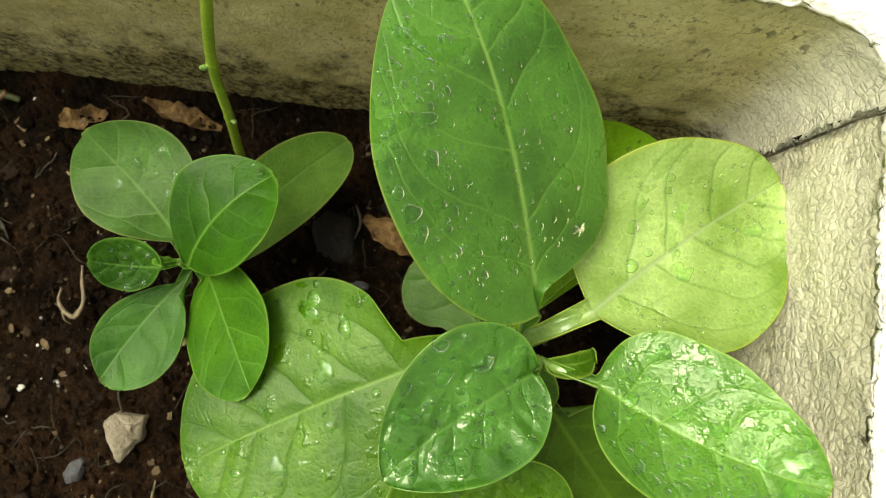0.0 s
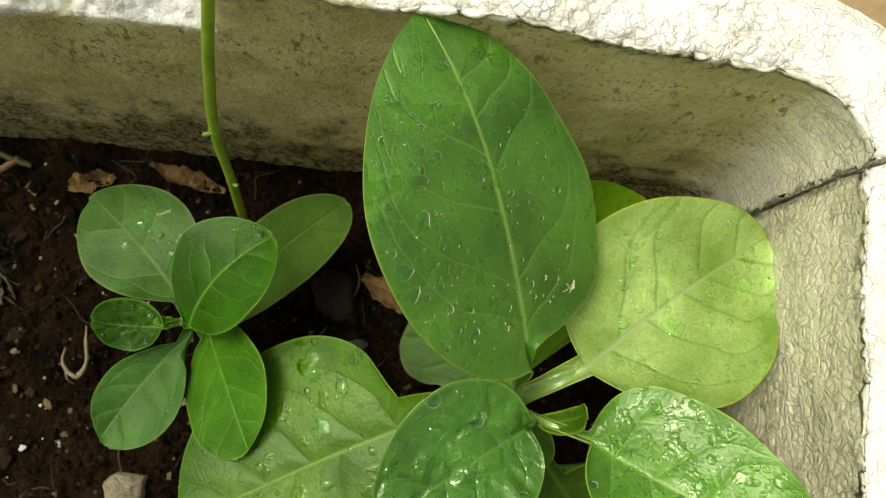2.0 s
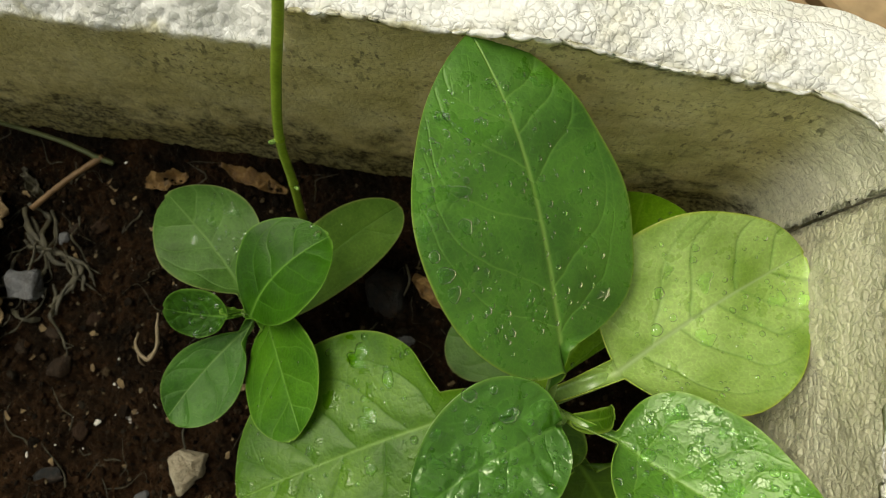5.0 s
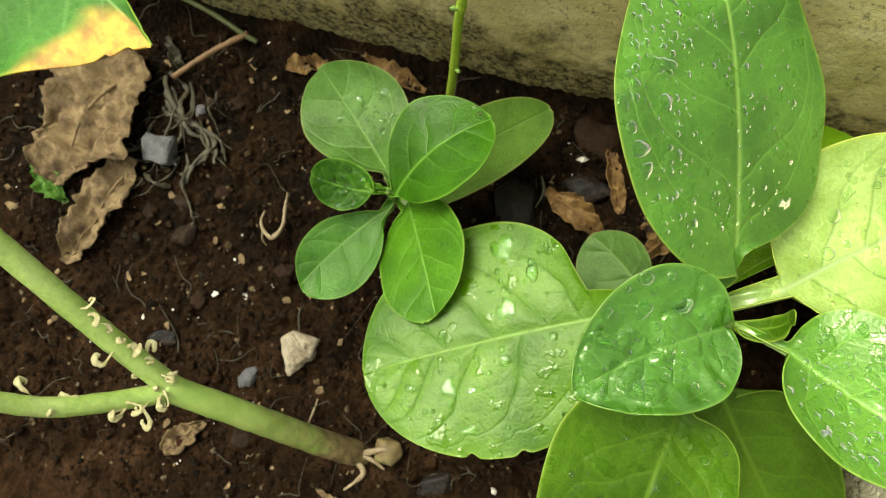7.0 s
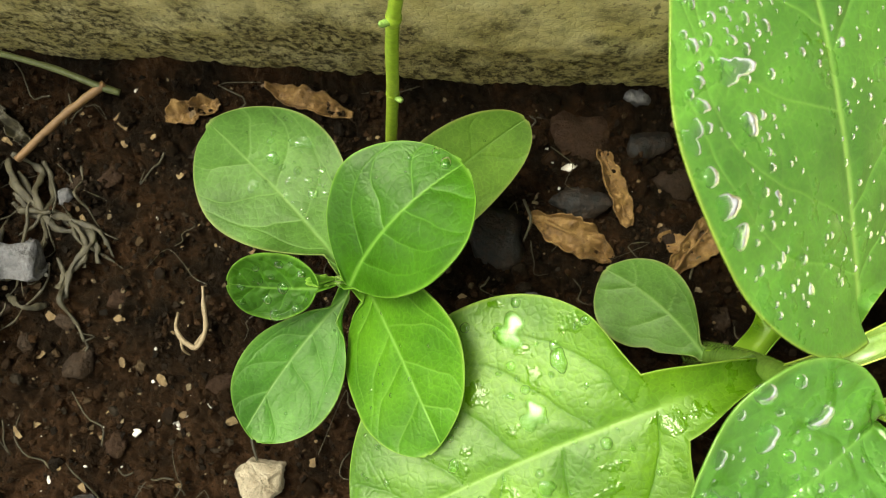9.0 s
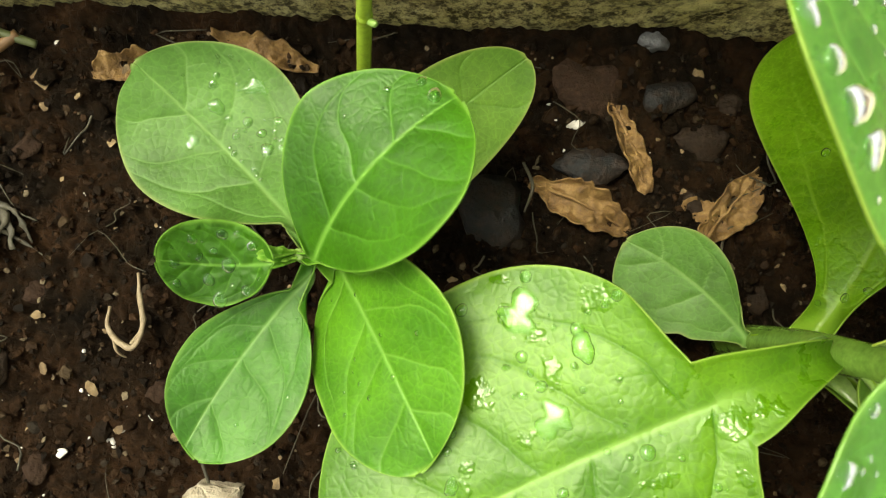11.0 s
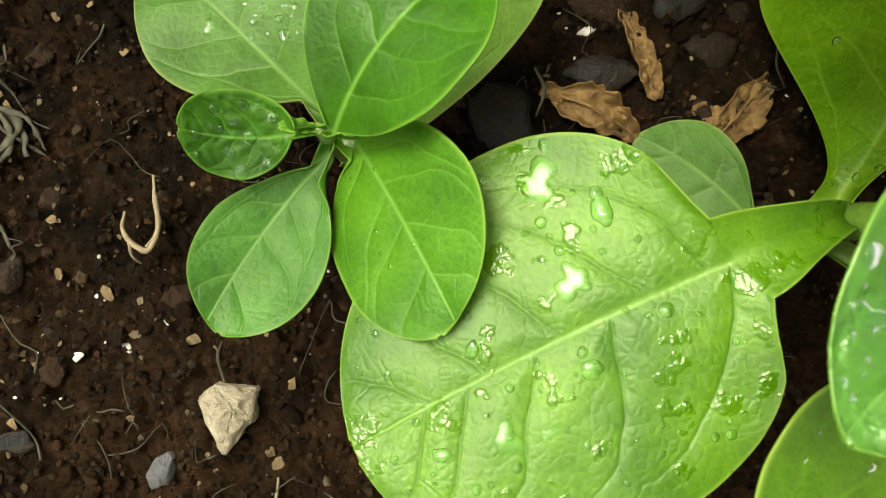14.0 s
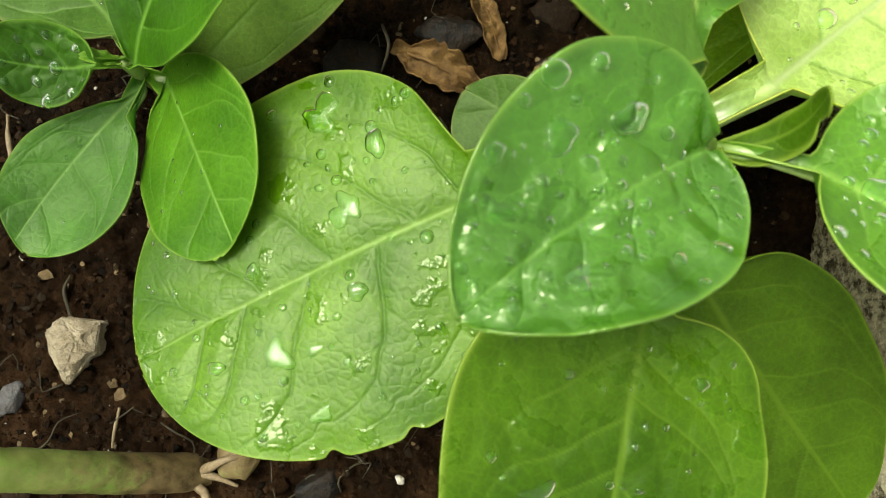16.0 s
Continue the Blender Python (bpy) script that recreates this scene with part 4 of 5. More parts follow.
# ---------------------------------------------------------------- living leaves
class Blade:
    """A leaf blade. form: base and tip, arch, sway, roll, twist, half widths, profile exponents, cup and basal lobes."""

    def __init__(self, form, veins=6, quilt=0.0, wave=0.0, seed=0, net=0.007, notch=None, stalk=None, wing=0.002, bold=1.0, lean=(0.0, 0.0), side_veins=None, flare=0.0, shoulder=0.0):
        """lean: how far the midrib runs to the right of the chord at half length and at the tip. side_veins: (side, start along the midrib, angle)."""
        self.bold, self.lean, self.flare, self.shoulder = bold, lean, flare, shoulder
        self.stalk, self.wing = stalk, wing
        self.q, self.veins, self.quilt, self.wave, self.seed, self.net, self.notch = np.array(form, float), veins, quilt, wave, seed, net, notch
        r = np.random.default_rng(seed + 100)
        if side_veins is None:
            side_veins = [(sd, s0 + r.uniform(-0.03, 0.03), r.uniform(56, 70) - 14 * s0) for sd in (-1, 1) for s0 in np.linspace(0.1, 0.74, veins)]
        self.length = np.linalg.norm(self.q[3:6] - self.q[0:3])
        self.lines = self.grow(r, side_veins)

    def profile(self, s):
        a, b = self.q[12], self.q[13]
        sm = a / (a + b)
        sc = np.clip(s, 0.0005, 0.9995)
        return sc ** a * (1 - sc) ** b / (sm ** a * (1 - sm) ** b)

    def centre(self, s):
        return self.lean[0] * 4 * s * (1 - s) + self.lean[1] * s

    def grow(self, r, side_veins):
        """Side veins as chains of short pieces (x, y, x, y, strength) on the flattened blade; each runs out, arches forward along the margin and sends out veinlets."""
        out, ln = [], self.length
        step = 0.020 * ln
        for sd, s0, deg in side_veins:
            half = self.q[10] if sd < 0 else self.q[11]
            todo = [(s0 * ln, float(self.centre(s0)), math.radians(deg), 0, 34, 1.0)]
            while todo:
                x, y, ang0, order, left, power = todo.pop()
                wob = 0.0
                for k in range(left):
                    room = sd * half * float(self.profile(min(x / ln, 0.99))) - float(self.centre(x / ln))
                    f = (y - float(self.centre(x / ln))) / room if abs(room) > 1e-6 else 1.0
                    wob = 0.75 * wob + r.normal(0, 0.09)
                    ang = ang0 * (1 - 0.85 * float(smooth(np.array(f), 0.45, 0.88))) + wob if order == 0 else ang0 + wob
                    x1, y1 = x + step * math.cos(ang), y + sd * step * math.sin(ang)
                    if x1 > 0.97 * ln or f > 0.93 or (f < 0.04 and k > 3):
                        break
                    fade = power * (1 - 0.6 * k / left)
                    out.append((x, y, x1, y1, fade))
                    if order == 0 and k > 3 and r.random() < 0.30:
                        todo.append((x1, y1, ang + r.choice([-1, 1]) * r.uniform(0.7, 1.25), 1, int(r.integers(3, 8)), 0.5 * fade))
                    x, y = x1, y1
        return out

    def vein_field(self, s, u):
        """Nearness to the midrib and side veins, 0..1, and the distance to the nearest of them in metres."""
        ln, wid = self.length, (self.q[10] + self.q[11]) / 2
        wn = self.profile(s)
        open_ = smooth(wn, 0.22, 0.6)
        px, py = s * ln, np.where(u < 0, self.q[10], self.q[11]) * u * wn
        mid = np.abs(py - self.centre(s))
        wm = 0.0007 * (1 - 0.75 * s) * (0.5 + 9 * ln)
        rib = np.exp(-((mid / wm) ** 2))
        field = rib.copy()
        near = mid.copy()
        wv = self.bold * 0.00030 * (0.5 + 7 * ln)
        for x0, y0, x1, y1, amp in self.lines:
            dx, dy = x1 - x0, y1 - y0
            t = np.clip(((px - x0) * dx + (py - y0) * dy) / (dx * dx + dy * dy), 0, 1)
            dist = np.hypot(px - x0 - t * dx, py - y0 - t * dy)
            field = np.maximum(field, 0.9 * amp ** 0.8 * np.exp(-((dist / (wv * (0.6 + 0.4 * amp))) ** 2)))
            near = np.minimum(near, dist + 0.14 * ln * (1 - amp))
        p = np.stack([px.ravel(), py.ravel(), np.full(s.size, self.seed * 0.37)], 1)
        d1, d2, r = cells(p * [1, 1.25, 1] + 0.002 * np.stack([vnoise(p, 220, 6.0), vnoise(p, 220, 7.0), 0 * p[:, 0]], 1), self.net, self.seed)
        self.bulge = smooth(d2 - d1, 0.0, 0.55).reshape(s.shape) * open_
        thread = np.exp(-(((d2 - d1) / 0.07) ** 2)).reshape(s.shape) * open_
        field = np.maximum(field, 0.15 * thread)
        near = near * (0.3 + 0.7 * open_)
        return field, near, rib * np.where(s < 0.97, 1, 0)

    def points(self, s, u, relief=True):
        q = self.q
        base, tip = q[0:3], q[3:6]
        arch, sway, roll, twist, wl, wr, a, b, cup, ll, lr = q[6:17]
        ch = tip - base
        t0 = ch / np.linalg.norm(ch)
        s0 = np.cross(t0, [0, 0, 1.0])
        s0 /= np.linalg.norm(s0)
        n0 = np.cross(s0, t0)
        sc = np.clip(s, 0, 1)
        ang = np.radians(roll + twist * (sc - 0.5))[..., None]
        side = s0 * np.cos(ang) + n0 * np.sin(ang)
        nor = -s0 * np.sin(ang) + n0 * np.cos(ang)
        c = base + ch * sc[..., None] + (n0 * arch + s0 * sway) * (4 * sc * (1 - sc))[..., None]
        neg = np.clip(-s, 0, 1)
        if self.stalk:
            way = spline([*self.stalk, tuple(base)], 60)
            k = np.clip((1 - neg) * 59, 0, 59)
            i0 = np.minimum(k.astype(int), 58)
            on = way[i0] + (way[i0 + 1] - way[i0]) * (k - i0)[..., None]
            c = np.where((s < 0)[..., None], on, c)
        sm = a / (a + b)
        w = sc ** a * (1 - sc) ** b / (sm ** a * (1 - sm) ** b)
        if self.shoulder:
            w = w * (0.6 + 0.4 * smooth(sc, 0.0, self.shoulder))
        w = np.where(u < 0, wl, wr) * w
        if self.notch:
            for s1, sd, dep, wd in self.notch:
                w = w * (1 - dep * np.exp(-(((sc - s1) / wd) ** 2)) * np.where(u * sd >= 0, 1, 0))
        if self.stalk:
            wing = self.wing * np.where(s < 0, 1 - 0.35 * neg, 1 - smooth(s, 0.0, 0.4))
            wing = wing + self.flare * np.where(s < 0, np.exp(-((neg / 0.5) ** 2)), 1 - smooth(s, 0.0, 0.22))
            w = (wing ** 2.5 + w ** 2.5) ** 0.4
        lob = np.where(u < 0, ll, lr) * np.abs(u) ** 1.5 * (1 - sc) ** 5 * (1 - smooth(neg, 0.0, 0.6))
        h = cup * w * u ** 2
        if self.stalk:
            h = h + 0.75 * self.wing * u ** 2 * np.where(s < 0, 1.0, 1 - smooth(s, 0.0, 0.25))
        if relief:
            field, near, rib = self.last = self.vein_field(sc, u)
            fade = 1 - smooth(np.abs(u), 0.8, 1.0) * 0.7
            scale = 0.3 + self.length * 9
            puff = (1 - np.exp(-((near / (0.0030 * scale)) ** 2)))
            h = h + fade * scale * (0.00042 * self.quilt * (puff - 0.5) + (0.00004 + 0.003 * max(0, self.quilt - 1.6)) * (self.bulge - 0.5) - 0.00016 * field)
            p = np.stack([sc.ravel() * self.length, (u * w).ravel(), np.full(s.size, self.seed * 1.7)], 1)
            h = h + (0.0006 * scale * fbm(p, 40, 2, self.seed + 2.0)).reshape(s.shape) * (0.4 + 0.6 * np.abs(u))
            h = h + self.wave * np.sin(sc * 17 + self.seed + np.where(u < 0, 1.3, 0)) * np.abs(u) ** 3 * np.minimum(1, 6 * sc * (1 - sc))
        return c + side * (u * w)[..., None] + nor * h[..., None] - t0 * lob[..., None]

    def frames_at(self, s, u):
        """Place, normal and lengthwise direction at each (s, u)."""
        e = 0.012
        s, u = np.asarray(s), np.asarray(u)
        g = self.points(np.stack([s, s + e, s], 1), np.stack([u, u, u + e * 2], 1))
        t, w = g[:, 1] - g[:, 0], g[:, 2] - g[:, 0]
        n = np.cross(w, t)
        return g[:, 0], n / (np.linalg.norm(n, axis=1)[:, None] + 1e-12), t / (np.linalg.norm(t, axis=1)[:, None] + 1e-12)

    def build(self, name, mat, parent, label, fine=1.0):
        ns, nu = int(150 * fine), int(100 * fine)
        s = (0.3 * (1 - np.cos(np.linspace(0, np.pi, ns))) / 2 + 0.7 * np.linspace(0, 1, ns)) * 0.9985 + 0.0003
        u = 0.35 * np.sin(np.linspace(-np.pi / 2, np.pi / 2, nu)) + 0.65 * np.linspace(-1, 1, nu)
        if self.stalk:
            s = np.concatenate([np.linspace(-1, 0, 26)[:-1], s])
            ns = len(s)
        s, u = np.meshgrid(s, u, indexing="ij")
        v = self.points(s, u)
        field, near, rib = self.last
        rib = rib * smooth(s, -0.3, 0.05)
        field = field * smooth(s, -0.1, 0.03)
        wid = (self.q[10] + self.q[11]) / 2
        w = np.where(s < 0.02, 0.4, np.minimum(1, 3 * np.sqrt(np.clip(s * (1 - s), 0, 1))))
        dist = np.minimum((1 - np.abs(u)) * wid * w, (1 - s) * self.length)
        margin = np.exp(-((dist / 0.0007) ** 2))
        pa = v.reshape(-1, 3)
        aged = smooth(s + 0.06 * fbm(pa, 80, 3, 4.0).reshape(s.shape) + 0.30 * np.clip(u, -1, 1), 0.80, 0.93)
        ob = mesh_object(name, pa, grid_faces(ns, nu)[:, ::-1], mat, parent, label, {"vein": field.ravel(), "margin": margin.ravel(), "rib": rib.ravel(), "aged": aged.ravel()})
        so = ob.modifiers.new("thickness", "SOLIDIFY")
        so.thickness, so.offset = 0.00045, -1.0
        return ob


def drop_mesh(kind, seed):
    """A bead of water: a low dome with a soft foot, its outline round or wandering."""
    r = np.random.default_rng(seed)
    n, m = 9, 24
    a = np.linspace(0, 2 * np.pi, m, endpoint=False)
    wander = {0: 0.05, 1: 0.18, 2: 0.46}[kind]
    out = 1 + wander * (np.sin(2 * a + r.uniform(0, 6)) * 0.6 + np.sin(3 * a + r.uniform(0, 6)) * 0.5 + np.sin(5 * a + r.uniform(0, 6)) * 0.35)
    high, steep = {0: (0.46, 2.0), 1: (0.30, 2.2), 2: (0.13, 2.8)}[kind]
    v, k = [], []
    for i in range(n):
        t = i / (n - 1)
        rad = math.sin(t * math.pi / 2)
        z = high * max(0.0, 1 - rad ** steep) ** 0.5
        if i == 0:
            rad = 0.02
        v += [(rad * o * math.cos(x), rad * o * math.sin(x), z) for x, o in zip(a, out)]
    v += [(0.97 * o * math.cos(x), 0.97 * o * math.sin(x), -0.22) for x, o in zip(a, out)]
    f = [tuple(q) for q in grid_faces(n + 1, m, True)[:, ::-1]]
    f += [tuple(reversed(range(m)))[::-1], tuple(range(n * m, (n + 1) * m))[::-1]]
    me = bpy.data.meshes.new("water_drop")
    me.from_pydata(v, [], f)
    me.polygons.foreach_set("use_smooth", np.ones(len(me.polygons), bool))
    me.materials.append(M_WATER)
    return me


DROPS = {0: [drop_mesh(0, k) for k in range(3)], 1: [drop_mesh(1, 10 + k) for k in range(4)], 2: [drop_mesh(2, 20 + k) for k in range(5)]}


def rain(blade, parent, count, lo, hi, seed, puddles=0, spread=((0.08, 0.92), (-0.85, 0.85)), named=(), clump=0.5):
    """Beads of rain on a blade, thicker in some places than in others; named: (s, u, radius, kind) of the larger ones."""
    r = np.random.default_rng(seed)
    taken = [(q[0], q[1], q[2] * (0.72 if q[3] == 2 else 1.0), q[3]) for q in named]
    ln, wid = blade.length, (blade.q[10] + blade.q[11]) / 2
    tries = 0
    while count + puddles > 0 and tries < 9000:
        tries += 1
        s, u = r.uniform(*spread[0]), r.uniform(*spread[1])
        if vnoise(np.array([[s * ln, u * wid, seed * 0.1]]), 70, seed)[0] < r.uniform(-1, 1) * (1 - clump) + clump * 0.1 - 0.3:
            continue
        big = puddles > 0
        size = r.uniform(0.0022, 0.0038) if big else lo * (hi / lo) ** (r.random() ** 1.2)
        if any(((s - a) * ln) ** 2 + ((u - b) * wid) ** 2 < (size + c) ** 2 * 1.15 for a, b, c, _ in taken):
            continue
        taken.append((s, u, size, 2 if big else (1 if size > 0.0012 and r.random() < 0.5 else 0)))
        if big:
            puddles -= 1
        else:
            count -= 1
    place, normal, along = blade.frames_at([q[0] for q in taken], [q[1] for q in taken])
    for (_, _, size, kind), p, n, t in zip(taken, place, normal, along):
        ob = new("water_drop", DROPS[kind][int(r.integers(len(DROPS[kind])))])
        x, z = Vector(t), Vector(n)
        y = z.cross(x).normalized()
        x = y.cross(z)
        rot = Matrix((x, y, z)).transposed().to_4x4() @ pose(0, 0, 0, 0, 0, r.uniform(0, 360))
        ob.matrix_world = Matrix.Translation(p) @ rot @ Matrix.Diagonal((size, size * r.uniform(0.78, 1.0), size, 1))
        ob.parent = parent


def below(blade, s, d):
    """A place d under the midrib."""
    return tuple(blade.points(np.array([[s]]), np.array([[0.0]]))[0, 0] - [0, 0, d])


def petiole(name, pts, radii, parent, mat=None, label="", flat=0.8, groove=0.35):
    pts = [tuple(np.array(p) - [0, 0, 0.0016 if i < len(pts) - 2 else 0]) for i, p in enumerate(pts)]
    return tube(name, pts, [q * 0.8 for q in radii], mat or M_PETIOLE, parent, label, n=26, ring=16, flat=flat, groove=groove)


# the large plant
plant = new("leafy_plant")
tagged(plant, "large glossy green leafy plant, wet with rain, in the box corner", "plant")
tube("stem", [(0.034, -0.004, -0.004), (0.033, -0.004, 0.03), (0.033, -0.005, 0.062), (0.036, -0.008, 0.095), (0.0385, -0.0105, 0.116)], [0.0052, 0.005, 0.0046, 0.0036, 0.0022], M_OLIVESTEM, plant, n=30, ring=16)

B = Blade((0.0356, 0.0149, 0.1163, -0.0085, 0.1089, 0.1489, 0.01, -0.0078, -24.1984, 17.7286, 0.0327, 0.0528, 0.3328, 0.6644, -0.0296, 0.0091, 0.0024), 6, 1.3, 0.0006, 1, 0.009, stalk=[(0.035, -0.008, 0.086), (0.0352, 0.001, 0.103)], wing=0.0022, lean=(0.0145, 0), side_veins=[(1, 0.03, 68), (1, 0.184, 68), (1, 0.5, 58), (1, 0.67, 62), (1, 0.78, 62), (-1, 0.05, 48), (-1, 0.16, 50), (-1, 0.395, 62), (-1, 0.56, 58), (-1, 0.71, 68)])
lf = B.build("leaf", M_BIG, plant, "tall mid-green pointed oval leaf beaded with rain", 2.0)
rain(B, lf, 230, 0.0004, 0.0015, 41, 0, ((0.06, 0.85), (-0.93, 0.75)), [(0.414, -0.86, 0.00218, 0), (0.356, -0.82, 0.00298, 1), (0.298, -0.82, 0.00285, 1), (0.488, -0.9, 0.0037, 2), (0.628, -0.66, 0.0014, 0), (0.611, -0.44, 0.00126, 0), (0.636, -0.28, 0.00143, 0), (0.463, -0.44, 0.00287, 1), (0.562, -0.48, 0.00505, 2), (0.784, -0.66, 0.00314, 2), (0.611, -0.1, 0.00145, 0), (0.661, -0.6, 0.00125, 0), (0.726, -0.76, 0.00124, 0), (0.092, 0.66, 0.00376, 2), (0.175, -0.4, 0.00134, 0), (0.315, -0.4, 0.00195, 2), (0.529, -0.78, 0.00171, 1), (0.652, -0.88, 0.00108, 0), (0.694, -0.24, 0.00143, 1), (0.735, -0.54, 0.00141, 0)])
petiole("petiole", [(0.035, -0.007, 0.092), (0.0355, 0.002, 0.106), below(B, 0.02, 0.0026), below(B, 0.12, 0.0032)], [0.0028, 0.0024, 0.0020, 0.0011], plant)

B = Blade((0.0367, -0.013, 0.1234, -0.0049, -0.046, 0.1387, 0.0021, -0.0009, -3.9214, -26.6486, 0.0174, 0.0263, 0.3896, 0.6577, 0.3301, 0.0008, 0.0027), 4, 2.15, 0.0008, 2, 0.013, stalk=[(0.037, -0.009, 0.104), (0.038, -0.011, 0.115)], wing=0.0012, lean=(0.0027, 0.001))
lf = B.build("leaf", M_YOUNG, plant, "young dark green puckered leaf with large raindrops", 1.3)
rain(B, lf, 60, 0.0004, 0.0012, 42, 0, ((0.08, 0.92), (-0.85, 0.85)), [(0.414, 0.92, 0.00273, 0), (0.282, 0.86, 0.00154, 0), (0.521, 0.92, 0.00119, 0), (0.463, 0.62, 0.00309, 1), (0.422, 0.38, 0.00167, 0), (0.249, 0.48, 0.00315, 1), (0.15, 0.3, 0.00125, 0), (0.372, -0.62, 0.00143, 0), (0.241, -0.78, 0.00179, 1), (0.381, -0.9, 0.00098, 0), (0.339, -0.04, 0.00123, 0), (0.644, -0.26, 0.00413, 2), (0.677, 0.86, 0.00195, 1), (0.751, 0.6, 0.00347, 2)])
petiole("petiole", [(0.037, -0.009, 0.105), (0.038, -0.011, 0.116), below(B, 0.03, 0.0024), below(B, 0.16, 0.0026)], [0.0022, 0.002, 0.0016, 0.0007], plant)

B = Blade((0.0599, 0.0088, 0.0944, 0.1287, 0.0644, 0.0823, -0.0023, 0.009, 1.2942, -30.2633, 0.0476, 0.0298, 0.5124, 0.6775, 0.341, 0.0003, 0.0006), 4, 1.5, 0.001, 3, 0.010, stalk=[(0.035, -0.006, 0.080), (0.044, -0.001, 0.0885), (0.052, 0.004, 0.0925)], wing=0.004, bold=1.7, lean=(-0.0105, -0.001), side_veins=[(-1, 0.2, 58), (-1, 0.4, 58), (-1, 0.64, 60), (-1, 0.82, 55), (1, 0.13, 62), (1, 0.34, 62), (1, 0.54, 66), (1, 0.66, 58), (1, 0.82, 50)])
lf = B.build("leaf", M_LIME, plant, "broad pale yellow-green leaf with water films", 1.9)
rain(B, lf, 80, 0.0004, 0.0012, 43, 2, ((0.08, 0.92), (-0.85, 0.85)), [(0.249, -0.28, 0.00259, 0), (0.339, -0.3, 0.00164, 0), (0.636, 0.3, 0.00125, 0), (0.414, -0.04, 0.00522, 2), (0.15, 0.28, 0.00093, 0), (0.183, 0.38, 0.0008, 0), (0.216, 0.42, 0.00093, 0), (0.537, -0.44, 0.00495, 2), (0.619, -0.38, 0.00124, 0), (0.554, -0.72, 0.00163, 1), (0.414, -0.64, 0.0034, 2), (0.339, -0.52, 0.00286, 1), (0.636, -0.08, 0.00125, 0), (0.669, -0.16, 0.00112, 0), (0.529, -0.64, 0.00163, 1), (0.71, -0.06, 0.00112, 0), (0.586, -0.12, 0.00139, 0)])
petiole("petiole", [(0.035, -0.006, 0.082), (0.043, -0.001, 0.090), (0.052, 0.004, 0.0945), below(B, 0.04, 0.0028), below(B, 0.22, 0.0032)], [0.0042, 0.004, 0.0038, 0.0032, 0.0010], plant, M_PETIOLE, "thick pale green grooved petiole", 0.75, 0.5)

B = Blade((0.058, -0.014, 0.1183, 0.1219, -0.036, 0.1394, 0.0003, 0.0038, 14.7663, -18.2182, 0.0275, 0.0229, 0.3757, 0.6797, 0.2685, 0.0009, -0.0012), 4, 1.4, 0.0008, 4, 0.0085, stalk=[(0.037, -0.008, 0.100), (0.044, -0.0105, 0.1125), (0.051, -0.0125, 0.1165)], wing=0.0015)
lf = B.build("leaf", M_RAINY, plant, "bright green leaf thickly covered with raindrops", 1.3)
rain(B, lf, 150, 0.0005, 0.0019, 44, 3, ((0.08, 0.92), (-0.85, 0.85)), [(0.348, -0.94, 0.00176, 0), (0.323, -0.56, 0.00141, 0), (0.364, -0.48, 0.00152, 0), (0.224, -0.3, 0.0013, 0), (0.265, 0.42, 0.00148, 0), (0.455, 0.3, 0.00214, 0), (0.381, 0.5, 0.00168, 0), (0.512, 0.5, 0.00133, 0), (0.677, 0.28, 0.00144, 0), (0.644, 0.46, 0.0011, 0), (0.488, 0.68, 0.00186, 1), (0.29, 0.72, 0.00311, 2), (0.191, -0.66, 0.00572, 2), (0.15, -0.06, 0.00282, 1), (0.356, -0.2, 0.00232, 1), (0.257, 0.06, 0.00116, 0), (0.644, 0.12, 0.00123, 0), (0.545, -0.24, 0.00523, 2), (0.414, -0.76, 0.00325, 2), (0.331, 0.18, 0.00297, 2)])
petiole("petiole", [(0.037, -0.008, 0.100), (0.043, -0.0105, 0.113), (0.051, -0.0125, 0.1165), below(B, 0.03, 0.0024), below(B, 0.18, 0.0026)], [0.002, 0.0018, 0.0017, 0.0015, 0.0006], plant)

B = Blade((0.0016, -0.0167, 0.081, -0.0805, -0.0636, 0.0686, -0.0011, 0.0003, -7.5536, -9.5727, 0.0432, 0.0487, 0.3622, 0.4872, -0.061, 0.0023, -0.0017), 3, 1.5, 0.0006, 5, 0.011, [(0.62, -1, 0.05, 0.02), (0.42, -1, 0.04, 0.02)], stalk=[(0.031, -0.0045, 0.0715), (0.0235, -0.0065, 0.0775), (0.012, -0.0115, 0.0810)], wing=0.0046, bold=0.95, lean=(0.001, 0.001), side_veins=[(1, 0.06, 66), (1, 0.2, 62), (1, 0.43, 60), (1, 0.63, 58), (1, 0.78, 52), (-1, 0.015, 60), (-1, 0.31, 65), (-1, 0.5, 60), (-1, 0.68, 60), (-1, 0.8, 52)], flare=0.0058, shoulder=0.06)
lf = B.build("leaf", M_BROAD, plant, "wide low fresh-green leaf with wet patches", 1.9)
rain(B, lf, 85, 0.0004, 0.0013, 45, 1, ((0.08, 0.92), (-0.85, 0.85)), [(0.199, 0.62, 0.00183, 0), (0.208, 0.52, 0.00337, 1), (0.348, 0.24, 0.00588, 2), (0.339, 0.4, 0.00141, 0), (0.636, 0.18, 0.00211, 1), (0.191, -0.08, 0.00179, 0), (0.232, -0.06, 0.00097, 0), (0.405, -0.18, 0.00263, 1), (0.405, -0.08, 0.00139, 0), (0.595, -0.08, 0.00111, 0), (0.652, -0.34, 0.00526, 2), (0.249, 0.94, 0.00158, 0), (0.076, 0.9, 0.00155, 0), (0.43, 0.88, 0.00159, 0), (0.306, 0.76, 0.00713, 2), (0.348, 0.56, 0.00142, 0), (0.809, -0.3, 0.00209, 1), (0.562, -0.38, 0.00235, 2)])
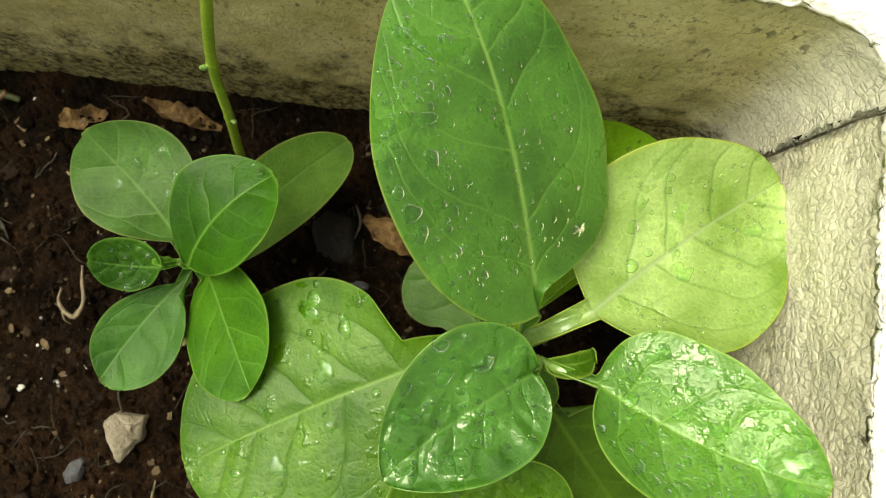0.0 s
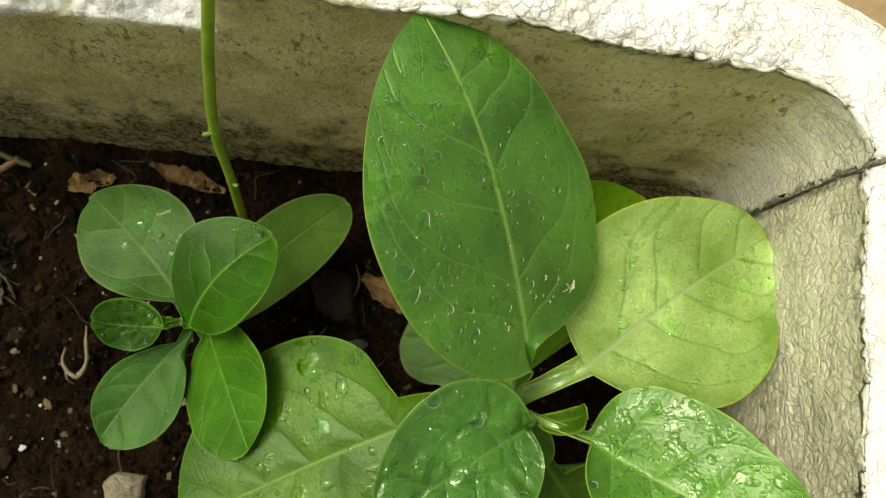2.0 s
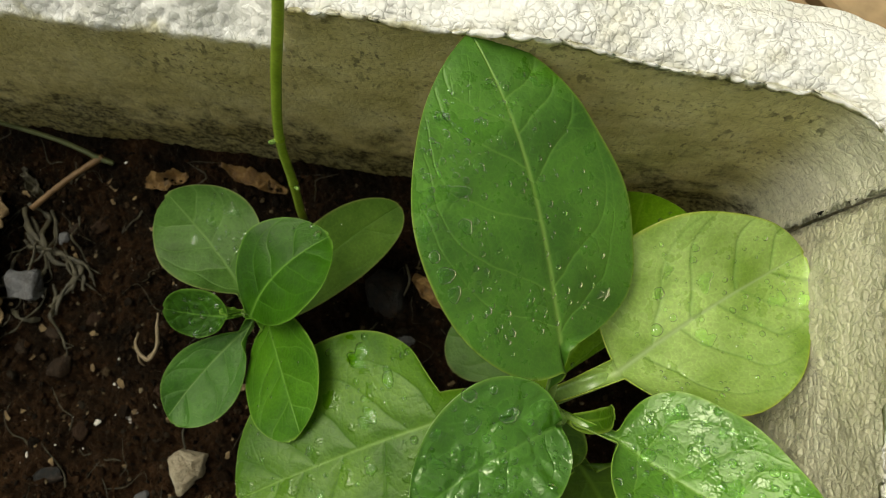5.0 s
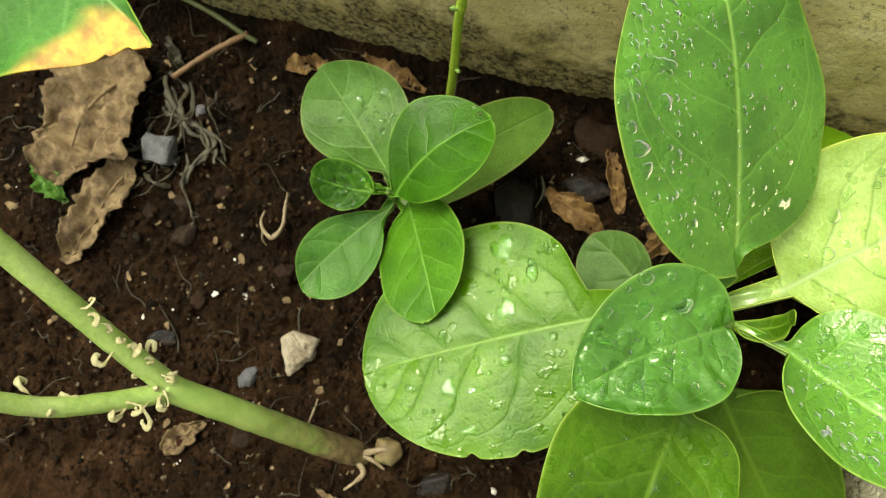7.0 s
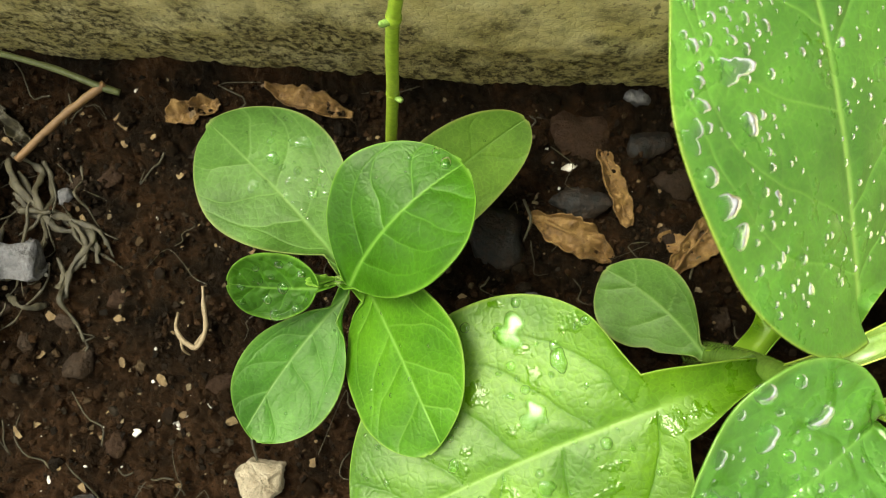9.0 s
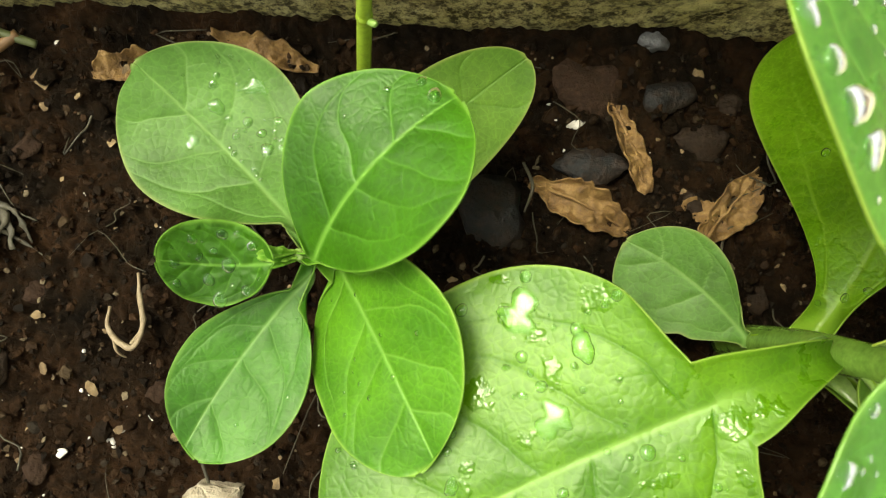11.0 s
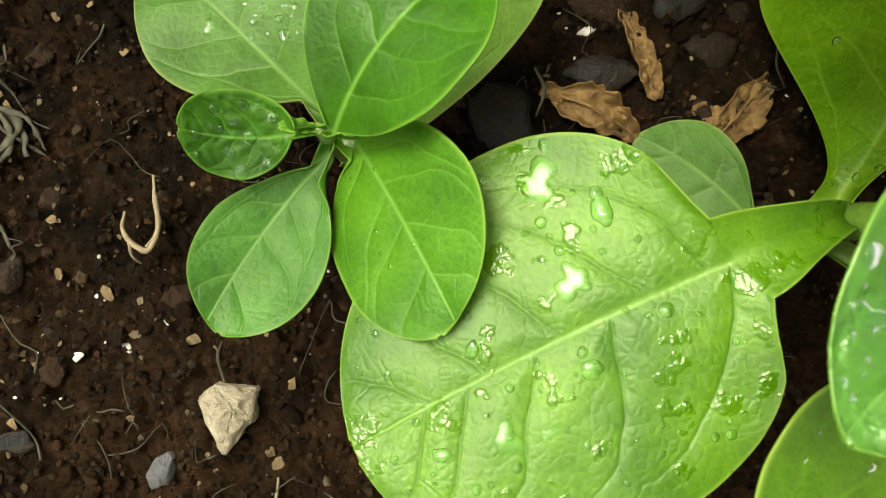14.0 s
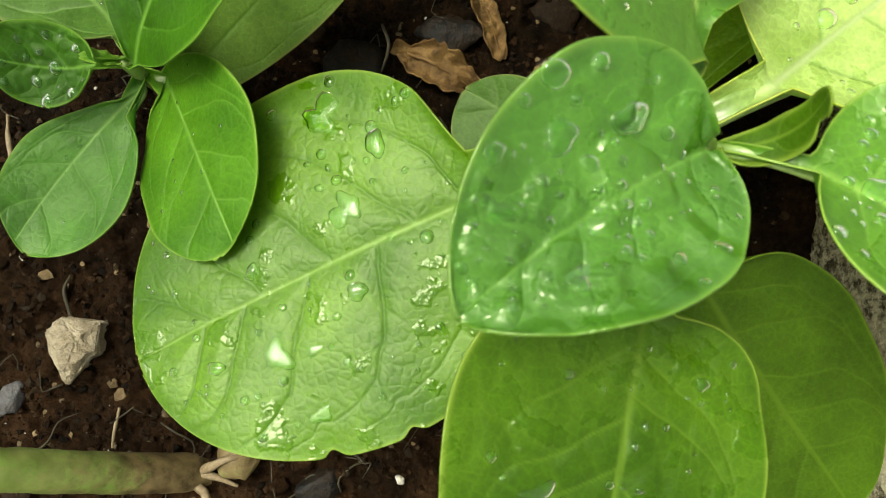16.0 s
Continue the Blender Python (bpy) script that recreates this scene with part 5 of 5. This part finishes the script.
petiole("petiole", [(0.031, -0.004, 0.069), (0.022, -0.007, 0.0735), (0.012, -0.011, 0.0768), below(B, 0.03, 0.0052), below(B, 0.2, 0.0042)], [0.0038, 0.0042, 0.0046, 0.0038, 0.0010], plant, M_FRESHSTEM, "wide light green channelled petiole", 0.6, 0.1)

B = Blade((0.0343, -0.0391, 0.0991, 0.0274, -0.1233, 0.0981, 0.0007, -0.0024, 8.7285, -7.6024, 0.0272, 0.041, 0.2668, 0.4331, 0.0459, -0.0033, 0.0004), 5, 1.75, 0.0008, 6, 0.012, stalk=[(0.034, -0.006, 0.076), (0.035, -0.02, 0.093)], wing=0.003, lean=(0.004, 0))
lf = B.build("leaf", M_OLIVE, plant, "glossy olive-green leaf under the young leaf, wet", 1.3)
rain(B, lf, 45, 0.0004, 0.0016, 46, 3)
petiole("petiole", [(0.034, -0.006, 0.078), (0.035, -0.018, 0.092), below(B, 0.02, 0.0026), below(B, 0.2, 0.0032)], [0.003, 0.003, 0.0026, 0.001], plant)

B = Blade((0.0536, -0.0288, 0.0638, 0.1111, -0.0921, 0.0394, 0.0002, 0.0008, 3.892, 1.8602, 0.0315, 0.035, 0.445, 0.5392, 0.101, -0.006, 0), 5, 1.2, 0.0006, 7, 0.010, stalk=[(0.033, -0.005, 0.043), (0.042, -0.016, 0.058)], wing=0.0034)
B.build("leaf", M_SHADE, plant, "dull olive-green leaf low in the shade")
petiole("petiole", [(0.033, -0.005, 0.045), (0.042, -0.014, 0.058), below(B, 0.03, 0.0026), below(B, 0.2, 0.0032)], [0.0036, 0.0036, 0.003, 0.001], plant)

B = Blade((0.0286, -0.0039, 0.0283, -0.0057, 0.0239, 0.0233, 0.0002, 0.003, 16.9822, -0.9545, 0.0196, 0.0127, 1.0861, 0.6605, 0.1199, -0.0004, -0.0035), 3, 1.2, 0.0004, 8, 0.006, [(0.35, -1, 0.10, 0.06)], stalk=[(0.034, -0.004, 0.020), (0.031, -0.004, 0.026)], wing=0.0022)
B.build("leaf", M_DULL, plant, "small rounded dull green leaf near the soil", 0.7)
petiole("petiole", [(0.033, -0.004, 0.024), (0.030, -0.004, 0.027), below(B, 0.05, 0.0022), below(B, 0.25, 0.0024)], [0.002, 0.0019, 0.0016, 0.0006], plant)

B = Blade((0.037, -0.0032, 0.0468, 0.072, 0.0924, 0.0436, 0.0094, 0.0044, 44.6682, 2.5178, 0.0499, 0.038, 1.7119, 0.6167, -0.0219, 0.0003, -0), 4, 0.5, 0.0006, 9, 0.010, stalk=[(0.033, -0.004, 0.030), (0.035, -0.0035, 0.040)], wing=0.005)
lf = B.build("leaf", M_GOLD_LIT, plant, "glossy olive-green leaf behind the tall leaf")
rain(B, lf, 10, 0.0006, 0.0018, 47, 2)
petiole("petiole", [(0.033, -0.004, 0.032), (0.035, -0.003, 0.042), below(B, 0.06, 0.0028), below(B, 0.3, 0.0036)], [0.0042, 0.0045, 0.0040, 0.0012], plant, M_OLIVESTEM, "", 0.6, 0.4)

B = Blade((0.04, -0.0111, 0.1111, 0.0526, -0.0042, 0.1325, -0.0057, 0.0033, 16.3629, -12.5733, 0.0035, 0.0047, 0.354, 0.448, 0.0856, 0.0079, -0.0039), 3, 0.4, 0.0004, 10, 0.005, [(0.8, 1, 0.5, 0.08)])
B.build("leaf", M_OLIVE, plant, "tiny torn fresh leaf at the centre", 0.5)
B = Blade((0.036, -0.008, 0.075, 0.052, -0.030, 0.066, 0.002, 0, 0, 0, 0.009, 0.009, 0.6, 0.5, 0.1, 0, 0), 3, 0.3, 0.0004, 11, 0.005)
B.build("leaf", M_OLIVE, plant, "small shaded green leaf under the stem top", 0.5)

# the small rosette
plant = new("seedling_rosette")
tagged(plant, "small green seedling with a rosette of rounded leaves", "seedling")
tube("stem", [(-0.091, 0.013, -0.004), (-0.0915, 0.0125, 0.03), (-0.0925, 0.012, 0.056), (-0.0935, 0.012, 0.066)], [0.0022, 0.0021, 0.0022, 0.0014], M_PETIOLE, plant, n=20)
HUB = (-0.0925, 0.0122, 0.056)


def rosette_leaf(form, mat, label, veins, quilt, seed, count, lo, hi, puddles, hub=HUB, w=0.0017, notch=None, spread=((0.1, 0.9), (-0.8, 0.8)), fine=1.3, named=(), lean=(0.0, 0.0), side_veins=None):
    mid = tuple((np.array(hub) + np.array(form[0:3])) / 2 + [0, 0, 0.0004])
    b = Blade(form, veins, quilt, 0.0004, seed, 0.006, notch, [hub, mid], w * 1.15, lean=lean, side_veins=side_veins)
    ob = b.build("leaf", mat, plant, label, fine)
    rain(b, ob, count, lo, hi, seed + 200, puddles, spread, named)
    p1 = b.points(np.array([[0.05, 0.25]]), np.array([[0.0, 0.0]]))[0]
    petiole("petiole", [hub, tuple((np.array(hub) + p1[0]) / 2 + [0, 0, 0.0006]), tuple(p1[0] + [0, 0, -0.0014]), tuple(p1[1] + [0, 0, -0.0016])], [w, w, w * 0.9, w * 0.35], plant)


rosette_leaf((-0.0932, 0.0165, 0.0611, -0.1411, 0.0601, 0.0571, -0.0087, 0.0053, -2.3961, 24.4433, 0.0268, 0.0206, 1.1256, 0.6927, 0.0809, -0.0049, 0.0032), M_DULL, "rounded grey-green leaf with a notched tip and raindrops", 4, 1.0, 21, 38, 0.0003, 0.0010, 0, named=[(0.644, -0.32, 0.00243, 2), (0.619, 0.64, 0.00366, 2), (0.677, 0.12, 0.00213, 1), (0.611, 0.1, 0.00122, 0), (0.545, 0.24, 0.00137, 0), (0.397, 0.2, 0.00227, 1), (0.537, 0, 0.00107, 0), (0.471, 0.28, 0.00137, 0), (0.743, 0.34, 0.00137, 1), (0.463, 0.56, 0.00137, 1)], lean=(-0.0046, 0), notch=[(0.985, -1, 0.5, 0.012)], spread=((0.3, 0.85), (-0.2, 0.85)))
rosette_leaf((-0.0916, 0.0143, 0.0301, -0.0382, 0.0723, 0.0391, -0.0033, -0.0047, -21.2312, 2.391, 0.016, 0.0177, 0.641, 0.5112, 0.0765, -0, 0.0044), M_PALE, "long pale green oval leaf, matt", 3, 0.4, 23, 2, 0.0004, 0.0008, 0, hub=(-0.091, 0.013, 0.030))
rosette_leaf((-0.0913, 0.0081, 0.0571, -0.1158, -0.0384, 0.0596, -0.0009, -0.0008, 0.1967, 6.4372, 0.0143, 0.0182, 1.0514, 0.6659, 0.1557, -0.0093, -0.0058), M_SPOON, "spoon-shaped blue-green leaf", 4, 1.3, 25, 14, 0.0003, 0.0007, 0, lean=(0.003, 0.004))
rosette_leaf((-0.0859, 0.0114, 0.0573, -0.0619, -0.0363, 0.0725, 0.0036, -0.0018, -32.59, 24.8717, 0.0242, 0.0212, 0.5518, 0.606, 0.0565, -0.0008, -0.0052), M_FRESH, "bright green oval leaf", 4, 1.3, 26, 12, 0.0003, 0.0008, 0, lean=(0.001, -0.005))
rosette_leaf((-0.0893, 0.0101, 0.0679, -0.0574, 0.0457, 0.0879, 0.0065, -0.0084, 13.9491, 18.9833, 0.0162, 0.0286, 0.7766, 0.4956, 0.1576, -0.0011, -0.0025), M_DARK, "rounded dark green leaf, highest of the rosette", 5, 1.5, 22, 3, 0.0003, 0.0006, 0, named=[(0.941, -0.2, 0.00187, 0), (0.941, -0.7, 0.00125, 0), (0.825, -0.54, 0.00088, 0)], lean=(0.006, 0), side_veins=[(-1, 0.25, 60), (-1, 0.47, 62), (-1, 0.7, 60), (1, 0.22, 66), (1, 0.45, 68), (1, 0.63, 66), (1, 0.8, 55)], hub=(-0.0928, 0.012, 0.064), spread=((0.6, 0.9), (-0.8, 0.2)))
rosette_leaf((-0.0978, 0.0092, 0.071, -0.124, 0.0084, 0.0742, -0.0047, -0.0005, 21.6295, 11.2065, 0.0099, 0.0115, 0.5431, 0.4607, 0.1015, -0.001, -0.0002), M_DARK, "small puckered dark leaf with round raindrops", 4, 1.9, 24, 6, 0.0003, 0.0006, 0, named=[(0.455, 0.68, 0.00148, 0), (0.71, 0.56, 0.00147, 0), (0.595, -0.38, 0.00164, 0), (0.414, 0, 0.00191, 0), (0.199, 0.54, 0.00135, 0), (0.488, -0.84, 0.00192, 0), (0.241, -0.76, 0.0015, 0), (0.661, 0.16, 0.00108, 0), (0.537, 0.32, 0.00095, 0), (0.866, -0.04, 0.0012, 0), (0.331, 0.74, 0.00094, 0), (0.85, -0.66, 0.00108, 0)], hub=(-0.0932, 0.012, 0.064), w=0.001, fine=0.9)
rosette_leaf((-0.0942, 0.0118, 0.066, -0.1015, 0.0108, 0.0715, 0.0008, 0, 0, 0, 0.0017, 0.0019, 0.6, 0.45, 0.35, 0, 0), M_FRESH, "tiny bright green bud leaf", 2, 0.2, 27, 2, 0.0003, 0.0005, 0, hub=(-0.0935, 0.012, 0.065), w=0.0007, fine=0.4)

# ---------------------------------------------------------------- flower stalk by the wall
stalk = new("green_stalk")
tagged(stalk, "thin upright green stalk with small joints", "stalk")
SP = [(-0.0865, 0.058, -0.004), (-0.084, 0.0625, 0.035), (-0.0803, 0.069, 0.0715), (-0.0763, 0.0757, 0.1135), (-0.0675, 0.083, 0.155), (-0.056, 0.090, 0.20), (-0.046, 0.096, 0.25)]
tube("shaft", SP, [0.0021, 0.0020, 0.0019, 0.0018, 0.0018, 0.0017, 0.0016], M_STALK, stalk, n=60, ring=14)
for k in (2, 3):
    c = np.array(SP[k])
    tube("joint", [tuple(c + [-0.0002, -0.0004, -0.0022]), tuple(c), tuple(c + [0.0003, 0.0005, 0.0022])], [0.0018, 0.00215, 0.0017], M_STALK, stalk, n=10)
    tube("bud", [tuple(c + [0.001 * (1 if k == 2 else -1), -0.0012, 0]), tuple(c + [0.0026 * (1 if k == 2 else -1), -0.0022, 0.001]), tuple(c + [0.003 * (1 if k == 2 else -1), -0.0026, 0.0022])], [0.0009, 0.001, 0.0003], M_PETIOLE, stalk, n=8, ring=8)

# thin green stem lying at the wall, with a bud leaf
creeper = new("trailing_stem")
tagged(creeper, "thin green trailing stem with a bud leaf by the wall", "stem")
tube("shaft", [(-0.199, 0.083, 0.001), (-0.207, 0.0845, 0.005), (-0.222, 0.0885, 0.012), (-0.243, 0.0905, 0.024), (-0.258, 0.089, 0.042)], [0.0014, 0.0014, 0.0013, 0.0012, 0.001], M_CREEPER, creeper, n=30, rough=0.0002)
B = Blade((-0.257, 0.0885, 0.043, -0.272, 0.087, 0.052, 0.001, 0, 0, 0, 0.006, 0.006, 0.6, 0.6, 0.5, 0, 0), 2, 0.3, 0.0005, 15, 0.005)
B.build("leaf", M_SHADE, creeper, "", 0.4)

# ---------------------------------------------------------------- pruned plant
pruned = new("pruned_plant")
tagged(pruned, "pruned green plant stem, forked, with withered buds", "plant")
FORK = (-0.149, -0.0865, 0.091)
tube("stem", [(-0.083, -0.1045, -0.006), (-0.0885, -0.1035, 0.006), (-0.103, -0.099, 0.031), (-0.118, -0.094, 0.056), (-0.134, -0.090, 0.076), FORK], [0.0062, 0.0062, 0.0060, 0.0057, 0.0055, 0.0052], M_PRUNED, pruned, n=60, ring=20, rough=0.0003)
tube("branch", [(-0.145, -0.0875, 0.087), (-0.157, -0.0785, 0.103), (-0.169, -0.069, 0.119), (-0.189, -0.052, 0.147), (-0.211, -0.033, 0.178), (-0.229, -0.016, 0.203)], [0.0046, 0.0044, 0.0043, 0.0043, 0.0042, 0.004], M_STEM, pruned, n=50, ring=18, rough=0.0002)
tube("branch", [(-0.145, -0.0875, 0.087), (-0.156, -0.0935, 0.097), (-0.1722, -0.1005, 0.115), (-0.186, -0.101, 0.134), (-0.205, -0.100, 0.158)], [0.0042, 0.0038, 0.0036, 0.0035, 0.0034], M_STEM, pruned, n=40, ring=18, rough=0.0002)
r = np.random.default_rng(77)
for pts, count in (([(-0.148, -0.086, 0.091), (-0.157, -0.0785, 0.104), (-0.172, -0.066, 0.125)], 16), ([(-0.149, -0.089, 0.093), (-0.158, -0.095, 0.101), (-0.190, -0.1015, 0.139)], 15)):
    path = spline(pts, count)
    for k in range(count):
        c = path[k]
        a = r.uniform(0, 6.28)
        o = np.array([math.cos(a), math.sin(a) * 0.8, abs(math.sin(a * 1.7)) * 0.7])
        o /= np.linalg.norm(o)
        p0, ln = c + o * 0.0036, r.uniform(0.0045, 0.0095)
        sd = np.cross(o, [r.uniform(-1, 1), r.uniform(-1, 1), r.uniform(-1, 1)])
        sd *= r.uniform(0.5, 1.0) * ln / (np.linalg.norm(sd) + 1e-9)
        pts = [p0 - o * 0.001, p0 + o * ln * 0.4, p0 + o * ln * 0.75 + sd * 0.15, p0 + o * ln * 0.8 + sd * 0.5, p0 + o * ln * 0.5 + sd * 0.6, p0 + o * ln * 0.42 + sd * 0.4]
        w = r.uniform(0.4, 0.85)
        tube("withered_bud", [tuple(q) for q in pts], [0.0007 * w, 0.0008 * w, 0.0013 * w, 0.0014 * w, 0.0011 * w, 0.0004 * w], M_HUSK, pruned, n=24, ring=8, flat=0.35, rough=0.0007, seed=k)
ring0 = np.array(FORK)
for k in range(7):
    a = k * 0.9
    o = np.array([0.4 * math.cos(a), math.cos(a) * 0.9, math.sin(a)]) * 0.005
    tube("withered_bud", [tuple(ring0 + o * 0.7), tuple(ring0 + o * 1.05 + [0.0008, 0, 0]), tuple(ring0 + o * 1.2 + [0.002, 0.001, 0.0006])], [0.0012, 0.0012, 0.0005], M_HUSK, pruned, n=8, ring=7, rough=0.0003, seed=k)
for k, pts in enumerate([[(-0.086, -0.104, 0.003), (-0.078, -0.104, 0.004), (-0.070, -0.1075, 0.001)], [(-0.084, -0.107, 0.003), (-0.079, -0.112, 0.004), (-0.086, -0.122, 0.002)], [(-0.082, -0.103, 0.004), (-0.073, -0.098, 0.008), (-0.066, -0.096, 0.003)]]):
    tube("root", pts, [0.0016, 0.0013, 0.0006], M_ROOT, pruned, n=16, ring=8, rough=0.0003, seed=k)
mesh_knob = ICO3[0] * [0.007, 0.006, 0.005] * (1 + 0.2 * fbm(ICO3[0], 2.2, 3, 4.0))[:, None] + [-0.071, -0.0985, 0.002]
mesh_object("root_knob", mesh_knob, ICO3[1], M_BARK, pruned, "knobbly brown root crown")
B = Blade((-0.1948, 0.0289, 0.1996, -0.1293, 0.0069, 0.2019, -0.0005, -0.0051, -11.2225, 4.9974, 0.0085, 0.04, 0.3666, 0.9991, 0.0938, 0, -0), 4, 0.4, 0.0016, 16, 0.010, [(0.93, 1, 0.25, 0.02), (0.86, 1, 0.12, 0.015), (0.95, -1, 0.3, 0.015)])
lf = B.build("leaf", M_YELLOW, pruned, "green leaf with a yellow withered tip", 1.0)
petiole("petiole", [(-0.229, -0.016, 0.203), (-0.220, 0.012, 0.208), (-0.203, 0.027, 0.2015), below(B, 0.1, 0.0026)], [0.003, 0.0022, 0.002, 0.001], pruned)
